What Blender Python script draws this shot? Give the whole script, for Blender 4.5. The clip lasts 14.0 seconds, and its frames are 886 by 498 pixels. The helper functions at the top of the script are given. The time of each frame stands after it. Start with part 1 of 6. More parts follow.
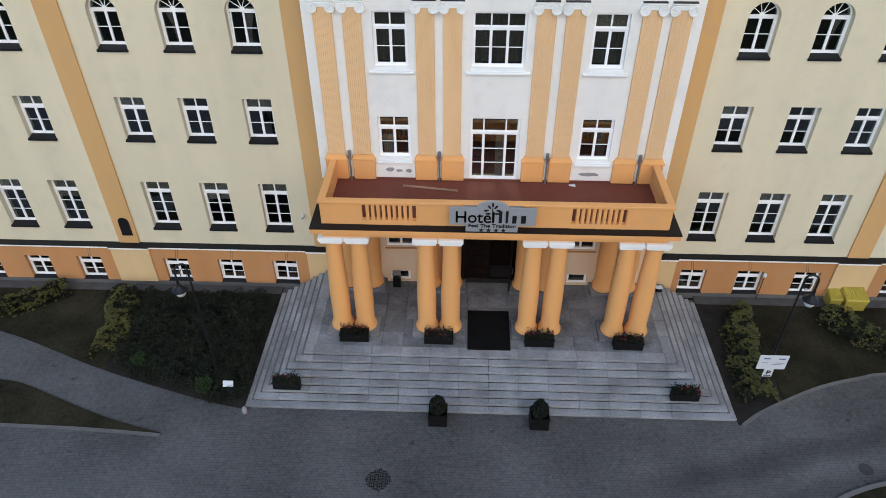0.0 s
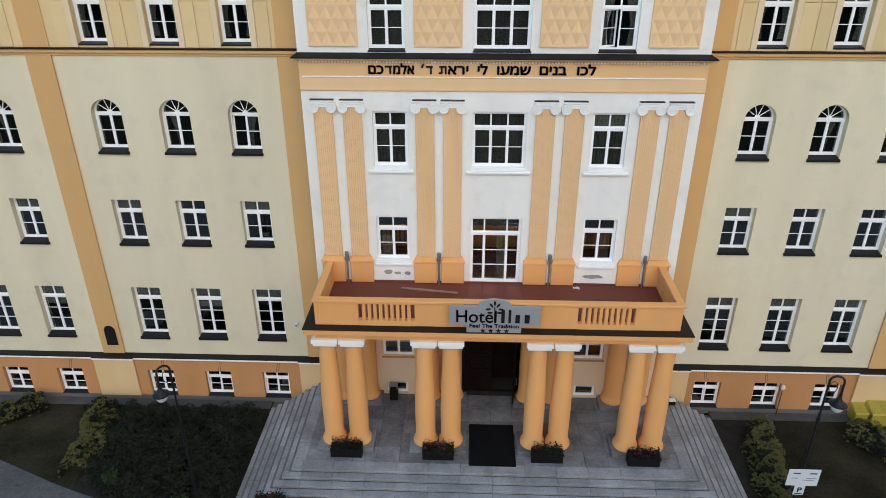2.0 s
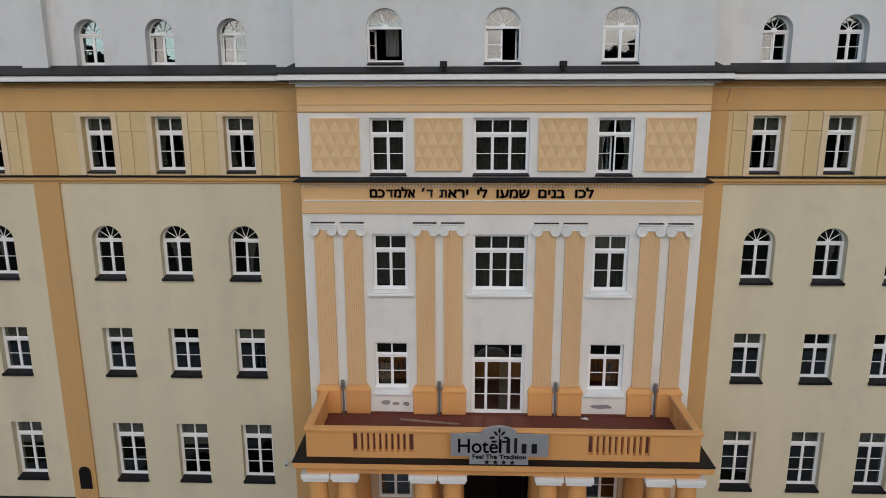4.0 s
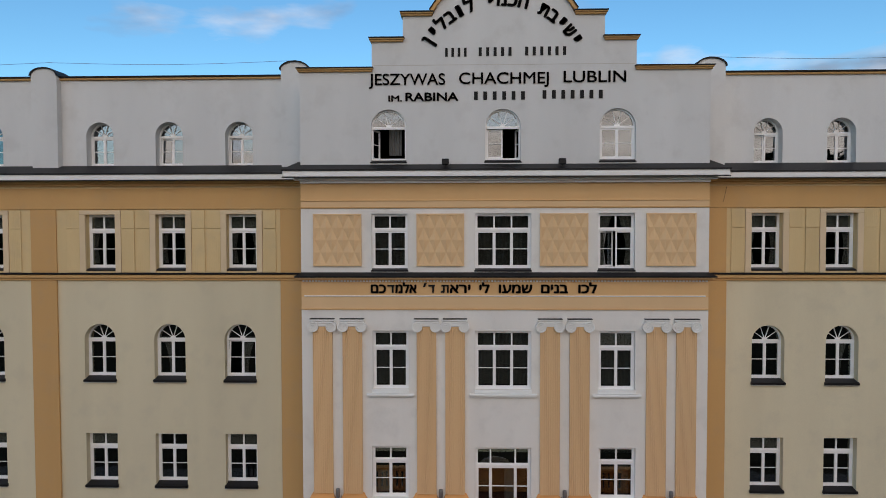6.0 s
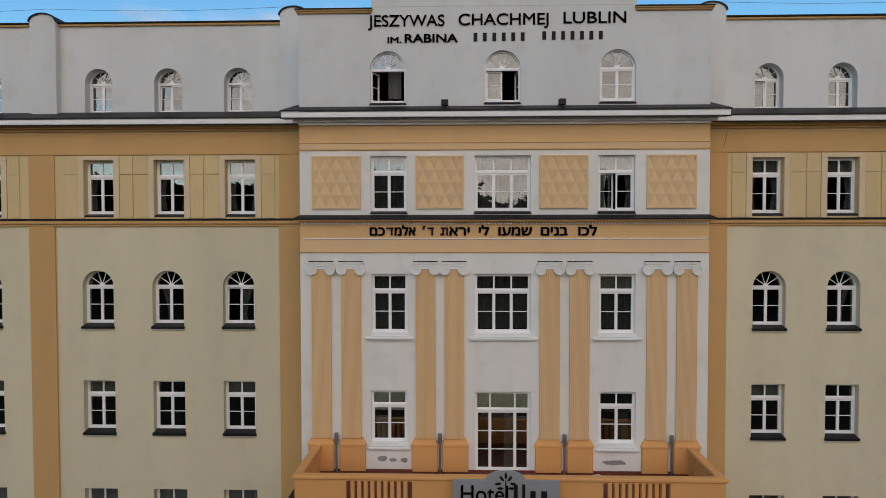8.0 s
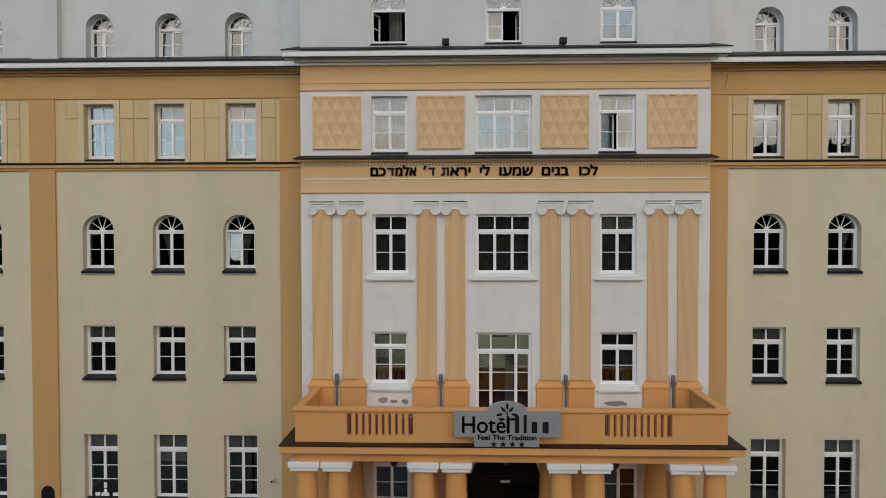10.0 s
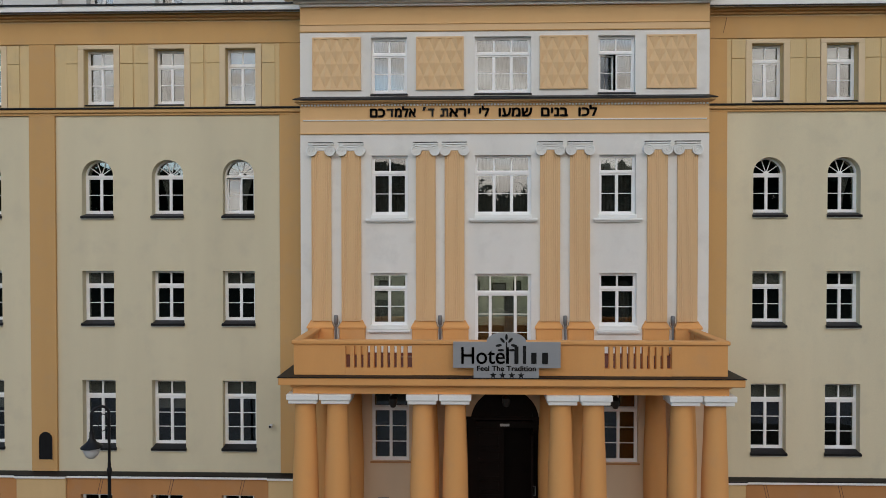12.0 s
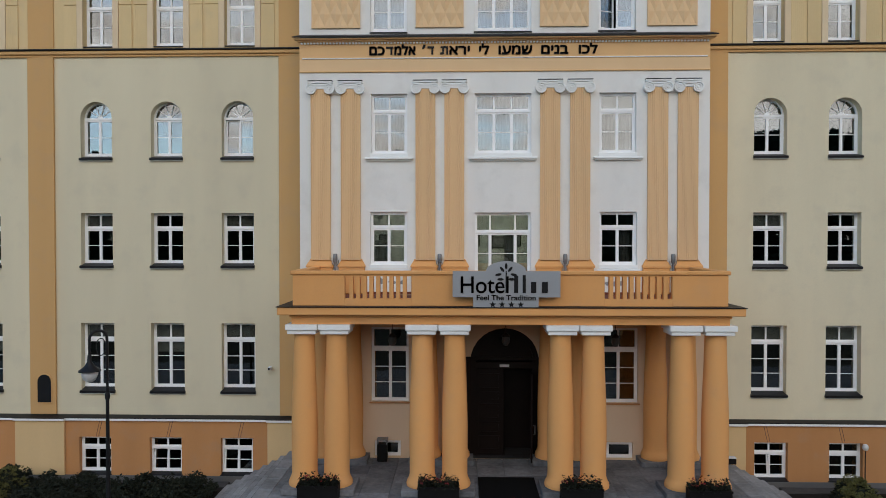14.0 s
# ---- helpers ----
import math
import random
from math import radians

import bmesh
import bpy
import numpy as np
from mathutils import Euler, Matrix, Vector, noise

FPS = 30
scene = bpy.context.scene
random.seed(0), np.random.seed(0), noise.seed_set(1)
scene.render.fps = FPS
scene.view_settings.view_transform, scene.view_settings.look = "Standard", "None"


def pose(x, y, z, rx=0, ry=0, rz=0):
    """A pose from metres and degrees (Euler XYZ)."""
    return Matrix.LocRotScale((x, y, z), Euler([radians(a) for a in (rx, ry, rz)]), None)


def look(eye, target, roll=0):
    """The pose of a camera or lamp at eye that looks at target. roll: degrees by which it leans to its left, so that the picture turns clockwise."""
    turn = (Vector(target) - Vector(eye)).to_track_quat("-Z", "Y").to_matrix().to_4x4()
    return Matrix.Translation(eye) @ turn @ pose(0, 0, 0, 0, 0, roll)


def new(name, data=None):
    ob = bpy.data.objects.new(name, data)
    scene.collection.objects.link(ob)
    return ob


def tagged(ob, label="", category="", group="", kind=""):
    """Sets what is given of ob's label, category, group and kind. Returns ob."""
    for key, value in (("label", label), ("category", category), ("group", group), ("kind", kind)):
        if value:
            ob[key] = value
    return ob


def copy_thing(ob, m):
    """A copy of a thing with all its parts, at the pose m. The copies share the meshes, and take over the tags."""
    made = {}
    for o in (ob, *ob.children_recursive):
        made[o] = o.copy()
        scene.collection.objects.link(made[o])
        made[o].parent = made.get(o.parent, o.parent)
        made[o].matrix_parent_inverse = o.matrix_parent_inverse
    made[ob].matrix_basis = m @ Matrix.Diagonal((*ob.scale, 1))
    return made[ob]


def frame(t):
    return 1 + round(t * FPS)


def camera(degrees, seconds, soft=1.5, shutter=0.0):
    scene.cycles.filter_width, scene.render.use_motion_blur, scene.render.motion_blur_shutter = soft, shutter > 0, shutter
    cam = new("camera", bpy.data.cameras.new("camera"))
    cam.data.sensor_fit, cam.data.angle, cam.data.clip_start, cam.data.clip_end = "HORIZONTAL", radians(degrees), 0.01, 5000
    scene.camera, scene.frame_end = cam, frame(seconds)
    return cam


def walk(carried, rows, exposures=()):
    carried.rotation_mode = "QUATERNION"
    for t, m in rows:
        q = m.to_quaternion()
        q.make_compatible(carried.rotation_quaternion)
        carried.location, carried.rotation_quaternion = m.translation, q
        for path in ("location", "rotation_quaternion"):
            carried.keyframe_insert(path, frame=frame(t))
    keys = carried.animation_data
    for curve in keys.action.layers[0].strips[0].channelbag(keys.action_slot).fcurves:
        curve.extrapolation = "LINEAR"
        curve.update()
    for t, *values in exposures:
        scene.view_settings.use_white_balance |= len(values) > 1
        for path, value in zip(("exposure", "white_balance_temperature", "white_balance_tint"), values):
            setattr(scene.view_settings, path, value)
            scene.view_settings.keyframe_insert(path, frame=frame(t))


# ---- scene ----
cam = camera(65.4, 14.0, soft=0.92)
PATH = [
    (0, (-1.189, -26.253, 24.257), (-1.251, -24.683, 23.020), -0.18),
    (0.5, (-1.172, -26.254, 23.815), (-1.234, -24.683, 22.578), -0.26),
    (1, (-1.183, -26.306, 23.287), (-1.243, -24.732, 22.055), -0.20),
    (1.5, (-1.181, -26.286, 22.758), (-1.244, -24.633, 21.633), -0.19),
    (2, (-1.221, -26.234, 22.235), (-1.288, -24.444, 21.344), -0.08),
    (2.5, (-1.254, -26.215, 21.874), (-1.321, -24.384, 21.073), -0.10),
    (3, (-1.297, -26.278, 21.302), (-1.361, -24.386, 20.654), -0.07),
    (3.5, (-1.320, -26.204, 21.015), (-1.384, -24.279, 20.477), -0.12),
    (4, (-1.322, -26.207, 20.500), (-1.388, -24.258, 20.056), -0.15),
    (4.2, (-1.372, -26.159, 20.392), (-1.436, -24.191, 20.037), -0.12),
    (6.3, (-1.523, -26.028, 18.874), (-1.580, -24.030, 18.804), -0.14),
    (6.5, (-1.526, -26.006, 18.680), (-1.583, -24.008, 18.608), -0.16),
    (7, (-1.495, -26.008, 18.095), (-1.554, -24.010, 18.026), -0.09),
    (7.5, (-1.503, -26.017, 17.464), (-1.561, -24.019, 17.400), -0.08),
    (8, (-1.451, -26.010, 16.857), (-1.512, -24.011, 16.796), -0.08),
    (10.5, (-1.529, -26.054, 13.878), (-1.587, -24.056, 13.830), -0.08),
    (11, (-1.494, -26.055, 13.301), (-1.553, -24.057, 13.253), -0.07),
    (11.5, (-1.461, -26.044, 12.679), (-1.521, -24.046, 12.637), -0.07),
    (12, (-1.500, -26.074, 11.988), (-1.558, -24.075, 11.959), -0.05),
    (12.5, (-1.418, -26.075, 11.434), (-1.481, -24.076, 11.403), -0.09),
    (13, (-1.456, -26.071, 10.807), (-1.517, -24.072, 10.780), -0.04),
    (13.5, (-1.424, -26.064, 10.206), (-1.487, -24.065, 10.181), -0.04),
    (14, (-1.475, -26.017, 9.740), (-1.534, -24.019, 9.707), -0.00),
]
EXPOSURES = [(0.0, 0.49, 6000, 10), (1.0, 0.53, 6050, 10), (1.5, 0.54, 6100, 10), (2.0, 0.42, 6120, 8), (3.0, 0.05, 6430, 11), (4.0, -0.17, 6430, 12), (6.3, -0.5, 6590, 15), (7.0, -0.49, 6690, 15), (8.0, -0.42, 6690, 13), (10.5, -0.2, 6540, 10), (12.0, -0.17, 6390, 10), (14.0, -0.06, 6090, 9)]
walk(cam, [(t, look(eye, target, roll)) for t, eye, target, roll in PATH], EXPOSURES)

# ---- world and light ----
world = bpy.data.worlds.new("world")
scene.world = world
world.use_nodes = True
wn, wl = world.node_tree.nodes, world.node_tree.links
wn.clear()
SUN_ELEV, SUN_AZ = radians(32), radians(178)
sky = wn.new("ShaderNodeTexSky")
sky.sky_type, sky.sun_disc = "NISHITA", False
sky.sun_elevation, sky.sun_rotation = SUN_ELEV, SUN_AZ
sky.air_density, sky.dust_density, sky.ozone_density = 1.0, 0.05, 3.0
coord = wn.new("ShaderNodeTexCoord")
squash = wn.new("ShaderNodeMapping")
squash.inputs["Scale"].default_value = (1.0, 1.0, 3.2)
squash.inputs["Location"].default_value = (1.7, 0.4, 0.65)
cloud = wn.new("ShaderNodeTexNoise")
cloud.inputs["Scale"].default_value, cloud.inputs["Detail"].default_value = 3.6, 7.0
ramp = wn.new("ShaderNodeValToRGB")
ramp.color_ramp.elements[0].position, ramp.color_ramp.elements[1].position = 0.50, 0.68
tint = wn.new("ShaderNodeMix")
tint.data_type = "RGBA"
billow = wn.new("ShaderNodeTexNoise")
billow.inputs["Scale"].default_value, billow.inputs["Detail"].default_value = 8.5, 6.0
heap = wn.new("ShaderNodeValToRGB")
heap.color_ramp.elements[0].position, heap.color_ramp.elements[1].position = 0.36, 0.64
heap.color_ramp.elements[0].color, heap.color_ramp.elements[1].color = (2.9, 2.9, 3.3, 1), (9.0, 9.0, 9.1, 1)
wbg, wout = wn.new("ShaderNodeBackground"), wn.new("ShaderNodeOutputWorld")
wbg.inputs["Strength"].default_value = 0.13
wl.new(coord.outputs["Generated"], squash.inputs["Vector"])
wl.new(squash.outputs["Vector"], cloud.inputs["Vector"])
wl.new(squash.outputs["Vector"], billow.inputs["Vector"])
wl.new(billow.outputs["Fac"], heap.inputs["Fac"])
wl.new(heap.outputs["Color"], tint.inputs["B"])
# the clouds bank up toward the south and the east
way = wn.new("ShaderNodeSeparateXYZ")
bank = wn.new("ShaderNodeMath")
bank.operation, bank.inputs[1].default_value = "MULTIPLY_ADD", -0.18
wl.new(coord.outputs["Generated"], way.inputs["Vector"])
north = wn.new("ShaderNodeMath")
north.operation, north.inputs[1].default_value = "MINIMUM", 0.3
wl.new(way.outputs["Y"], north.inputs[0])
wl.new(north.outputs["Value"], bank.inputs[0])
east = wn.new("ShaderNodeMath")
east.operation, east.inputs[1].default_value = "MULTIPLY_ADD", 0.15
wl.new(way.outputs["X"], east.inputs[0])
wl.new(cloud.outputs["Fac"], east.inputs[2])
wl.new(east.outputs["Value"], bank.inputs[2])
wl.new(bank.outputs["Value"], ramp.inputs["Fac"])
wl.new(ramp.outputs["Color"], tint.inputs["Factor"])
deep = wn.new("ShaderNodeMix")
deep.data_type, deep.blend_type = "RGBA", "MULTIPLY"
deep.inputs["Factor"].default_value = 1.0
deep.inputs["B"].default_value = (0.92, 1.5, 1.58, 1)
wl.new(sky.outputs["Color"], deep.inputs["A"])
wl.new(deep.outputs["Result"], tint.inputs["A"])
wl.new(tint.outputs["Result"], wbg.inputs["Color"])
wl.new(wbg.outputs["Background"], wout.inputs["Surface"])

sun = new("sun", bpy.data.lights.new("sun", "SUN"))
sun.data.energy, sun.data.angle, sun.data.color = 1.66, radians(75), (1.0, 0.825, 0.645)
sun.matrix_world = look((1.5, -50, 24), (0, 0, 4))


# ---- materials ----
def material(name, colour, rough=0.8, metal=0.0, vary=0.08, grain=60.0, stain=0.7, bump=0.15, spec=0.4, streak=False, blot=0.0):
    """A painted, cast or grown surface: fine grain and broad stains in object space, with a fine relief."""
    m = bpy.data.materials.new(name)
    m.use_nodes = True
    n, l = m.node_tree.nodes, m.node_tree.links
    b = n["Principled BSDF"]
    b.inputs["Roughness"].default_value, b.inputs["Metallic"].default_value = rough, metal
    b.inputs["Specular IOR Level"].default_value = spec
    geo = n.new("ShaderNodeNewGeometry")
    big, small = n.new("ShaderNodeTexNoise"), n.new("ShaderNodeTexNoise")
    big.inputs["Scale"].default_value, big.inputs["Detail"].default_value = stain, 6
    small.inputs["Scale"].default_value, small.inputs["Detail"].default_value = grain, 3
    if streak:
        st = n.new("ShaderNodeMapping")
        st.inputs["Scale"].default_value = (1.6, 1.6, 0.22)
        l.new(geo.outputs["Position"], st.inputs["Vector"])
        l.new(st.outputs["Vector"], big.inputs["Vector"])
    else:
        l.new(geo.outputs["Position"], big.inputs["Vector"])
    l.new(geo.outputs["Position"], small.inputs["Vector"])
    both = n.new("ShaderNodeMix")
    both.inputs["Factor"].default_value = 0.35
    l.new(big.outputs["Fac"], both.inputs["A"])
    l.new(small.outputs["Fac"], both.inputs["B"])
    mp = n.new("ShaderNodeMapRange")
    mp.inputs["From Min"].default_value, mp.inputs["From Max"].default_value = 0.3, 0.7
    mp.inputs["To Min"].default_value, mp.inputs["To Max"].default_value = 1 - vary, 1 + vary
    l.new(both.outputs["Result"], mp.inputs["Value"])
    info = n.new("ShaderNodeObjectInfo")
    rr = n.new("ShaderNodeMapRange")
    rr.inputs["To Min"].default_value, rr.inputs["To Max"].default_value = 1 - vary * 0.4, 1 + vary * 0.4
    l.new(info.outputs["Random"], rr.inputs["Value"])
    mul = n.new("ShaderNodeMath")
    mul.operation = "MULTIPLY"
    l.new(mp.outputs["Result"], mul.inputs[0])
    l.new(rr.outputs["Result"], mul.inputs[1])
    hsv = n.new("ShaderNodeHueSaturation")
    hsv.inputs["Color"].default_value = (*colour, 1)
    l.new(mul.outputs["Value"], hsv.inputs["Value"])
    l.new(hsv.outputs["Color"], b.inputs["Base Color"])
    if blot:
        # faint greyish patches where the paint has weathered or been touched up
        patchy, edge, worn = n.new("ShaderNodeTexNoise"), n.new("ShaderNodeMapRange"), n.new("ShaderNodeMix")
        patchy.inputs["Scale"].default_value, patchy.inputs["Detail"].default_value, patchy.inputs["Roughness"].default_value = 0.9, 9.0, 0.62
        edge.inputs["From Min"].default_value, edge.inputs["From Max"].default_value, edge.inputs["To Max"].default_value = 0.52, 0.66, blot
        worn.data_type = "RGBA"
        worn.inputs["B"].default_value = (0.33, 0.31, 0.27, 1)
        l.new(geo.outputs["Position"], patchy.inputs["Vector"])
        l.new(patchy.outputs["Fac"], edge.inputs["Value"])
        l.new(edge.outputs["Result"], worn.inputs["Factor"])
        l.new(hsv.outputs["Color"], worn.inputs["A"])
        l.new(worn.outputs["Result"], b.inputs["Base Color"])
    if bump:
        bp = n.new("ShaderNodeBump")
        bp.inputs["Strength"].default_value, bp.inputs["Distance"].default_value = bump, 0.02
        l.new(small.outputs["Fac"], bp.inputs["Height"])
        l.new(bp.outputs["Normal"], b.inputs["Normal"])
    return m


def glass_material():
    """A window pane: see-through, with a mirror that grows toward grazing and a slight waviness."""
    m = bpy.data.materials.new("window_glass")
    m.use_nodes = True
    n, l = m.node_tree.nodes, m.node_tree.links
    n.clear()
    out, mix = n.new("ShaderNodeOutputMaterial"), n.new("ShaderNodeMixShader")
    clear, gloss = n.new("ShaderNodeBsdfTransparent"), n.new("ShaderNodeBsdfGlossy")
    clear.inputs["Color"].default_value = (0.57, 0.61, 0.60, 1)
    gloss.inputs["Roughness"].default_value = 0.015
    gloss.inputs["Color"].default_value = (0.94, 0.97, 1.0, 1)
    lw = n.new("ShaderNodeLayerWeight")
    pw, sc = n.new("ShaderNodeMath"), n.new("ShaderNodeMath")
    pw.operation, pw.inputs[1].default_value = "POWER", 4.0
    sc.operation, sc.inputs[1].default_value, sc.inputs[2].default_value = "MULTIPLY_ADD", 0.83, 0.15
    geo, wav, bp = n.new("ShaderNodeNewGeometry"), n.new("ShaderNodeTexNoise"), n.new("ShaderNodeBump")
    wav.inputs["Scale"].default_value, wav.inputs["Detail"].default_value = 1.3, 1.0
    bp.inputs["Strength"].default_value, bp.inputs["Distance"].default_value = 0.25, 0.012
    l.new(geo.outputs["Position"], wav.inputs["Vector"])
    l.new(wav.outputs["Fac"], bp.inputs["Height"])
    l.new(bp.outputs["Normal"], gloss.inputs["Normal"])
    l.new(lw.outputs["Facing"], pw.inputs[0])
    l.new(pw.outputs["Value"], sc.inputs[0])
    l.new(sc.outputs["Value"], mix.inputs["Fac"])
    l.new(clear.outputs["BSDF"], mix.inputs[1])
    l.new(gloss.outputs["BSDF"], mix.inputs[2])
    l.new(mix.outputs["Shader"], out.inputs["Surface"])
    return m


def glow_material(name, colour, strength):
    m = bpy.data.materials.new(name)
    m.use_nodes = True
    b = m.node_tree.nodes["Principled BSDF"]
    b.inputs["Base Color"].default_value = (*colour, 1)
    b.inputs["Emission Color"].default_value = (*colour, 1)
    b.inputs["Emission Strength"].default_value = strength
    return m


def paver_material():
    """Small concrete block paving in running bond, about 20 by 10 cm, with dark joints and worn, oily patches."""
    m = material("block_paving", (0.09, 0.0895, 0.0875), 0.85, vary=0.5, grain=5, stain=0.2, bump=0.2, spec=0.25)
    n, l = m.node_tree.nodes, m.node_tree.links
    b = n["Principled BSDF"]
    src = b.inputs["Base Color"].links[0].from_socket
    geo, br = n.new("ShaderNodeNewGeometry"), n.new("ShaderNodeTexBrick")
    br.inputs["Scale"].default_value = 1.0
    br.inputs["Brick Width"].default_value, br.inputs["Row Height"].default_value = 0.21, 0.125
    br.inputs["Mortar Size"].default_value, br.inputs["Mortar Smooth"].default_value = 0.012, 0.3
    br.inputs["Color1"].default_value, br.inputs["Color2"].default_value = (1.08, 1.06, 1.03, 1), (0.92, 0.93, 0.95, 1)
    br.inputs["Mortar"].default_value = (0.72, 0.71, 0.7, 1)
    mx = n.new("ShaderNodeMix")
    mx.data_type, mx.blend_type = "RGBA", "MULTIPLY"
    mx.inputs["Factor"].default_value = 1.0
    l.new(geo.outputs["Position"], br.inputs["Vector"])
    l.new(src, mx.inputs["A"])
    l.new(br.outputs["Color"], mx.inputs["B"])
    # darker wheel tracks that sweep across the drive
    sep = n.new("ShaderNodeSeparateXYZ")
    l.new(geo.outputs["Position"], sep.inputs["Vector"])
    lean = n.new("ShaderNodeMath")
    lean.operation, lean.inputs[1].default_value = "MULTIPLY_ADD", -0.28
    l.new(sep.outputs["X"], lean.inputs[0])
    l.new(sep.outputs["Y"], lean.inputs[2])
    wob = n.new("ShaderNodeMath")
    wob.operation, wob.inputs[1].default_value = "MULTIPLY_ADD", 0.9
    soft = n.new("ShaderNodeTexNoise")
    soft.inputs["Scale"].default_value = 0.35
    l.new(geo.outputs["Position"], soft.inputs["Vector"])
    l.new(soft.outputs["Fac"], wob.inputs[0])
    l.new(lean.outputs["Value"], wob.inputs[2])
    last = mx.outputs["Result"]
    begin = n.new("ShaderNodeMapRange")
    begin.interpolation_type = "SMOOTHSTEP"
    begin.inputs["From Min"].default_value, begin.inputs["From Max"].default_value = 3.0, 9.0
    l.new(sep.outputs["X"], begin.inputs["Value"])
    for where, deep in ((-11.75, 0.36), (-13.7, 0.30)):
        off, band, amount, dark = n.new("ShaderNodeMath"), n.new("ShaderNodeMapRange"), n.new("ShaderNodeMath"), n.new("ShaderNodeMix")
        off.operation, off.inputs[1].default_value = "SUBTRACT", where
        gap = n.new("ShaderNodeMath")
        gap.operation = "ABSOLUTE"
        l.new(wob.outputs["Value"], off.inputs[0])
        l.new(off.outputs["Value"], gap.inputs[0])
        band.interpolation_type = "SMOOTHSTEP"
        band.inputs["From Min"].default_value, band.inputs["From Max"].default_value = 0.9, 0.1
        band.inputs["To Max"].default_value = deep
        l.new(gap.outputs["Value"], band.inputs["Value"])
        amount.operation = "MULTIPLY"
        l.new(band.outputs["Result"], amount.inputs[0])
        l.new(begin.outputs["Result"], amount.inputs[1])
        dark.data_type, dark.blend_type = "RGBA", "MULTIPLY"
        dark.inputs["B"].default_value = (0.0, 0.0, 0.0, 1)
        l.new(amount.outputs["Value"], dark.inputs["Factor"])
        l.new(last, dark.inputs["A"])
        last = dark.outputs["Result"]
    # scattered small spots of dirt and oil
    spot, cut, soil = n.new("ShaderNodeTexNoise"), n.new("ShaderNodeMapRange"), n.new("ShaderNodeMix")
    spot.inputs["Scale"].default_value, spot.inputs["Detail"].default_value = 1.7, 3.0
    cut.inputs["From Min"].default_value, cut.inputs["From Max"].default_value = 0.66, 0.74
    cut.inputs["To Max"].default_value = 0.55
    soil.data_type, soil.blend_type = "RGBA", "MULTIPLY"
    soil.inputs["B"].default_value = (0.25, 0.23, 0.2, 1)
    l.new(geo.outputs["Position"], spot.inputs["Vector"])
    l.new(spot.outputs["Fac"], cut.inputs["Value"])
    l.new(cut.outputs["Result"], soil.inputs["Factor"])
    l.new(last, soil.inputs["A"])
    l.new(soil.outputs["Result"], b.inputs["Base Color"])
    return m


CREAM = material("cream_render", (0.70, 0.622, 0.43), 0.9, vary=0.095, grain=40, stain=0.35, bump=0.12, streak=True, blot=0.11)
OCHRE = material("ochre_render", (0.62, 0.37, 0.145), 0.9, vary=0.07, grain=40, stain=0.4, bump=0.12, streak=True, blot=0.10)
SAND = material("sand_render", (0.70, 0.53, 0.275), 0.9, vary=0.08, grain=40, stain=0.5, bump=0.12, streak=True, blot=0.12)
ORANGE = material("orange_render", (0.75, 0.37, 0.123), 0.85, vary=0.07, grain=40, stain=0.5, bump=0.1, streak=True, blot=0.08)
SHAFT = material("pale_peach_render", (0.765, 0.525, 0.285), 0.85, vary=0.05, grain=40, stain=0.5, bump=0.1, streak=True)
BURNT = material("burnt_orange_render", (0.50, 0.240, 0.088), 0.9, vary=0.11, grain=40, stain=0.5, bump=0.12, streak=True, blot=0.14)
PEACH = material("peach_render", (0.75, 0.47, 0.215), 0.85, vary=0.05, grain=40, stain=0.5, bump=0.1, streak=True)
WHITE = material("white_render", (0.825, 0.802, 0.742), 0.85, vary=0.08, grain=40, stain=0.4, bump=0.12, streak=True, blot=0.13)
PALE = material("pale_grey_render", (0.69, 0.695, 0.675), 0.9, vary=0.1, grain=40, stain=0.35, bump=0.12, streak=True, blot=0.14)
TRIM = material("white_trim_paint", (0.85, 0.85, 0.81), 0.6, vary=0.06, grain=30, stain=1.0, bump=0.05)
PVC = material("white_window_frame", (0.92, 0.92, 0.90), 0.4, vary=0.03, grain=30, stain=1.5, bump=0.0, spec=0.5)
TIN = material("black_sheet_metal", (0.015, 0.0145, 0.015), 0.5, 0.3, vary=0.25, grain=14, stain=0.8, bump=0.1, spec=0.25)
LETTER = material("black_letters", (0.012, 0.012, 0.012), 0.5, vary=0.1, bump=0.0, spec=0.15)
GLASS = glass_material()
GRANITE = material("grey_granite", (0.24, 0.243, 0.245), 0.75, vary=0.38, grain=11, stain=0.9, bump=0.15, spec=0.25)
SLAB = material("grey_paving_slab", (0.155, 0.157, 0.16), 0.8, vary=0.5, grain=8, stain=0.9, bump=0.15, spec=0.2)
REDFLOOR = material("dark_red_balcony_coating", (0.17, 0.054, 0.034), 0.7, vary=0.18, grain=20, stain=0.6, bump=0.1, spec=0.2)
PAVERS = paver_material()
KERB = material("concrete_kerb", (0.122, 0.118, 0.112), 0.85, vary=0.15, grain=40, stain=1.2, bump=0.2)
STRIP = material("dirty_slab_strip", (0.075, 0.071, 0.066), 0.9, vary=0.3, grain=20, stain=1.5, bump=0.2, spec=0.1)
SOIL = material("bare_soil", (0.025, 0.0225, 0.0195), 0.95, vary=0.35, grain=18, stain=1.5, bump=0.6, spec=0.03)
LAWN = material("mown_grass", (0.0255, 0.023, 0.014), 0.95, vary=0.6, grain=9, stain=0.55, bump=0.8, spec=0.03)
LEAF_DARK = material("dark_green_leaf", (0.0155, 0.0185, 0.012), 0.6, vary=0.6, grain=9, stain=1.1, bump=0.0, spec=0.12)
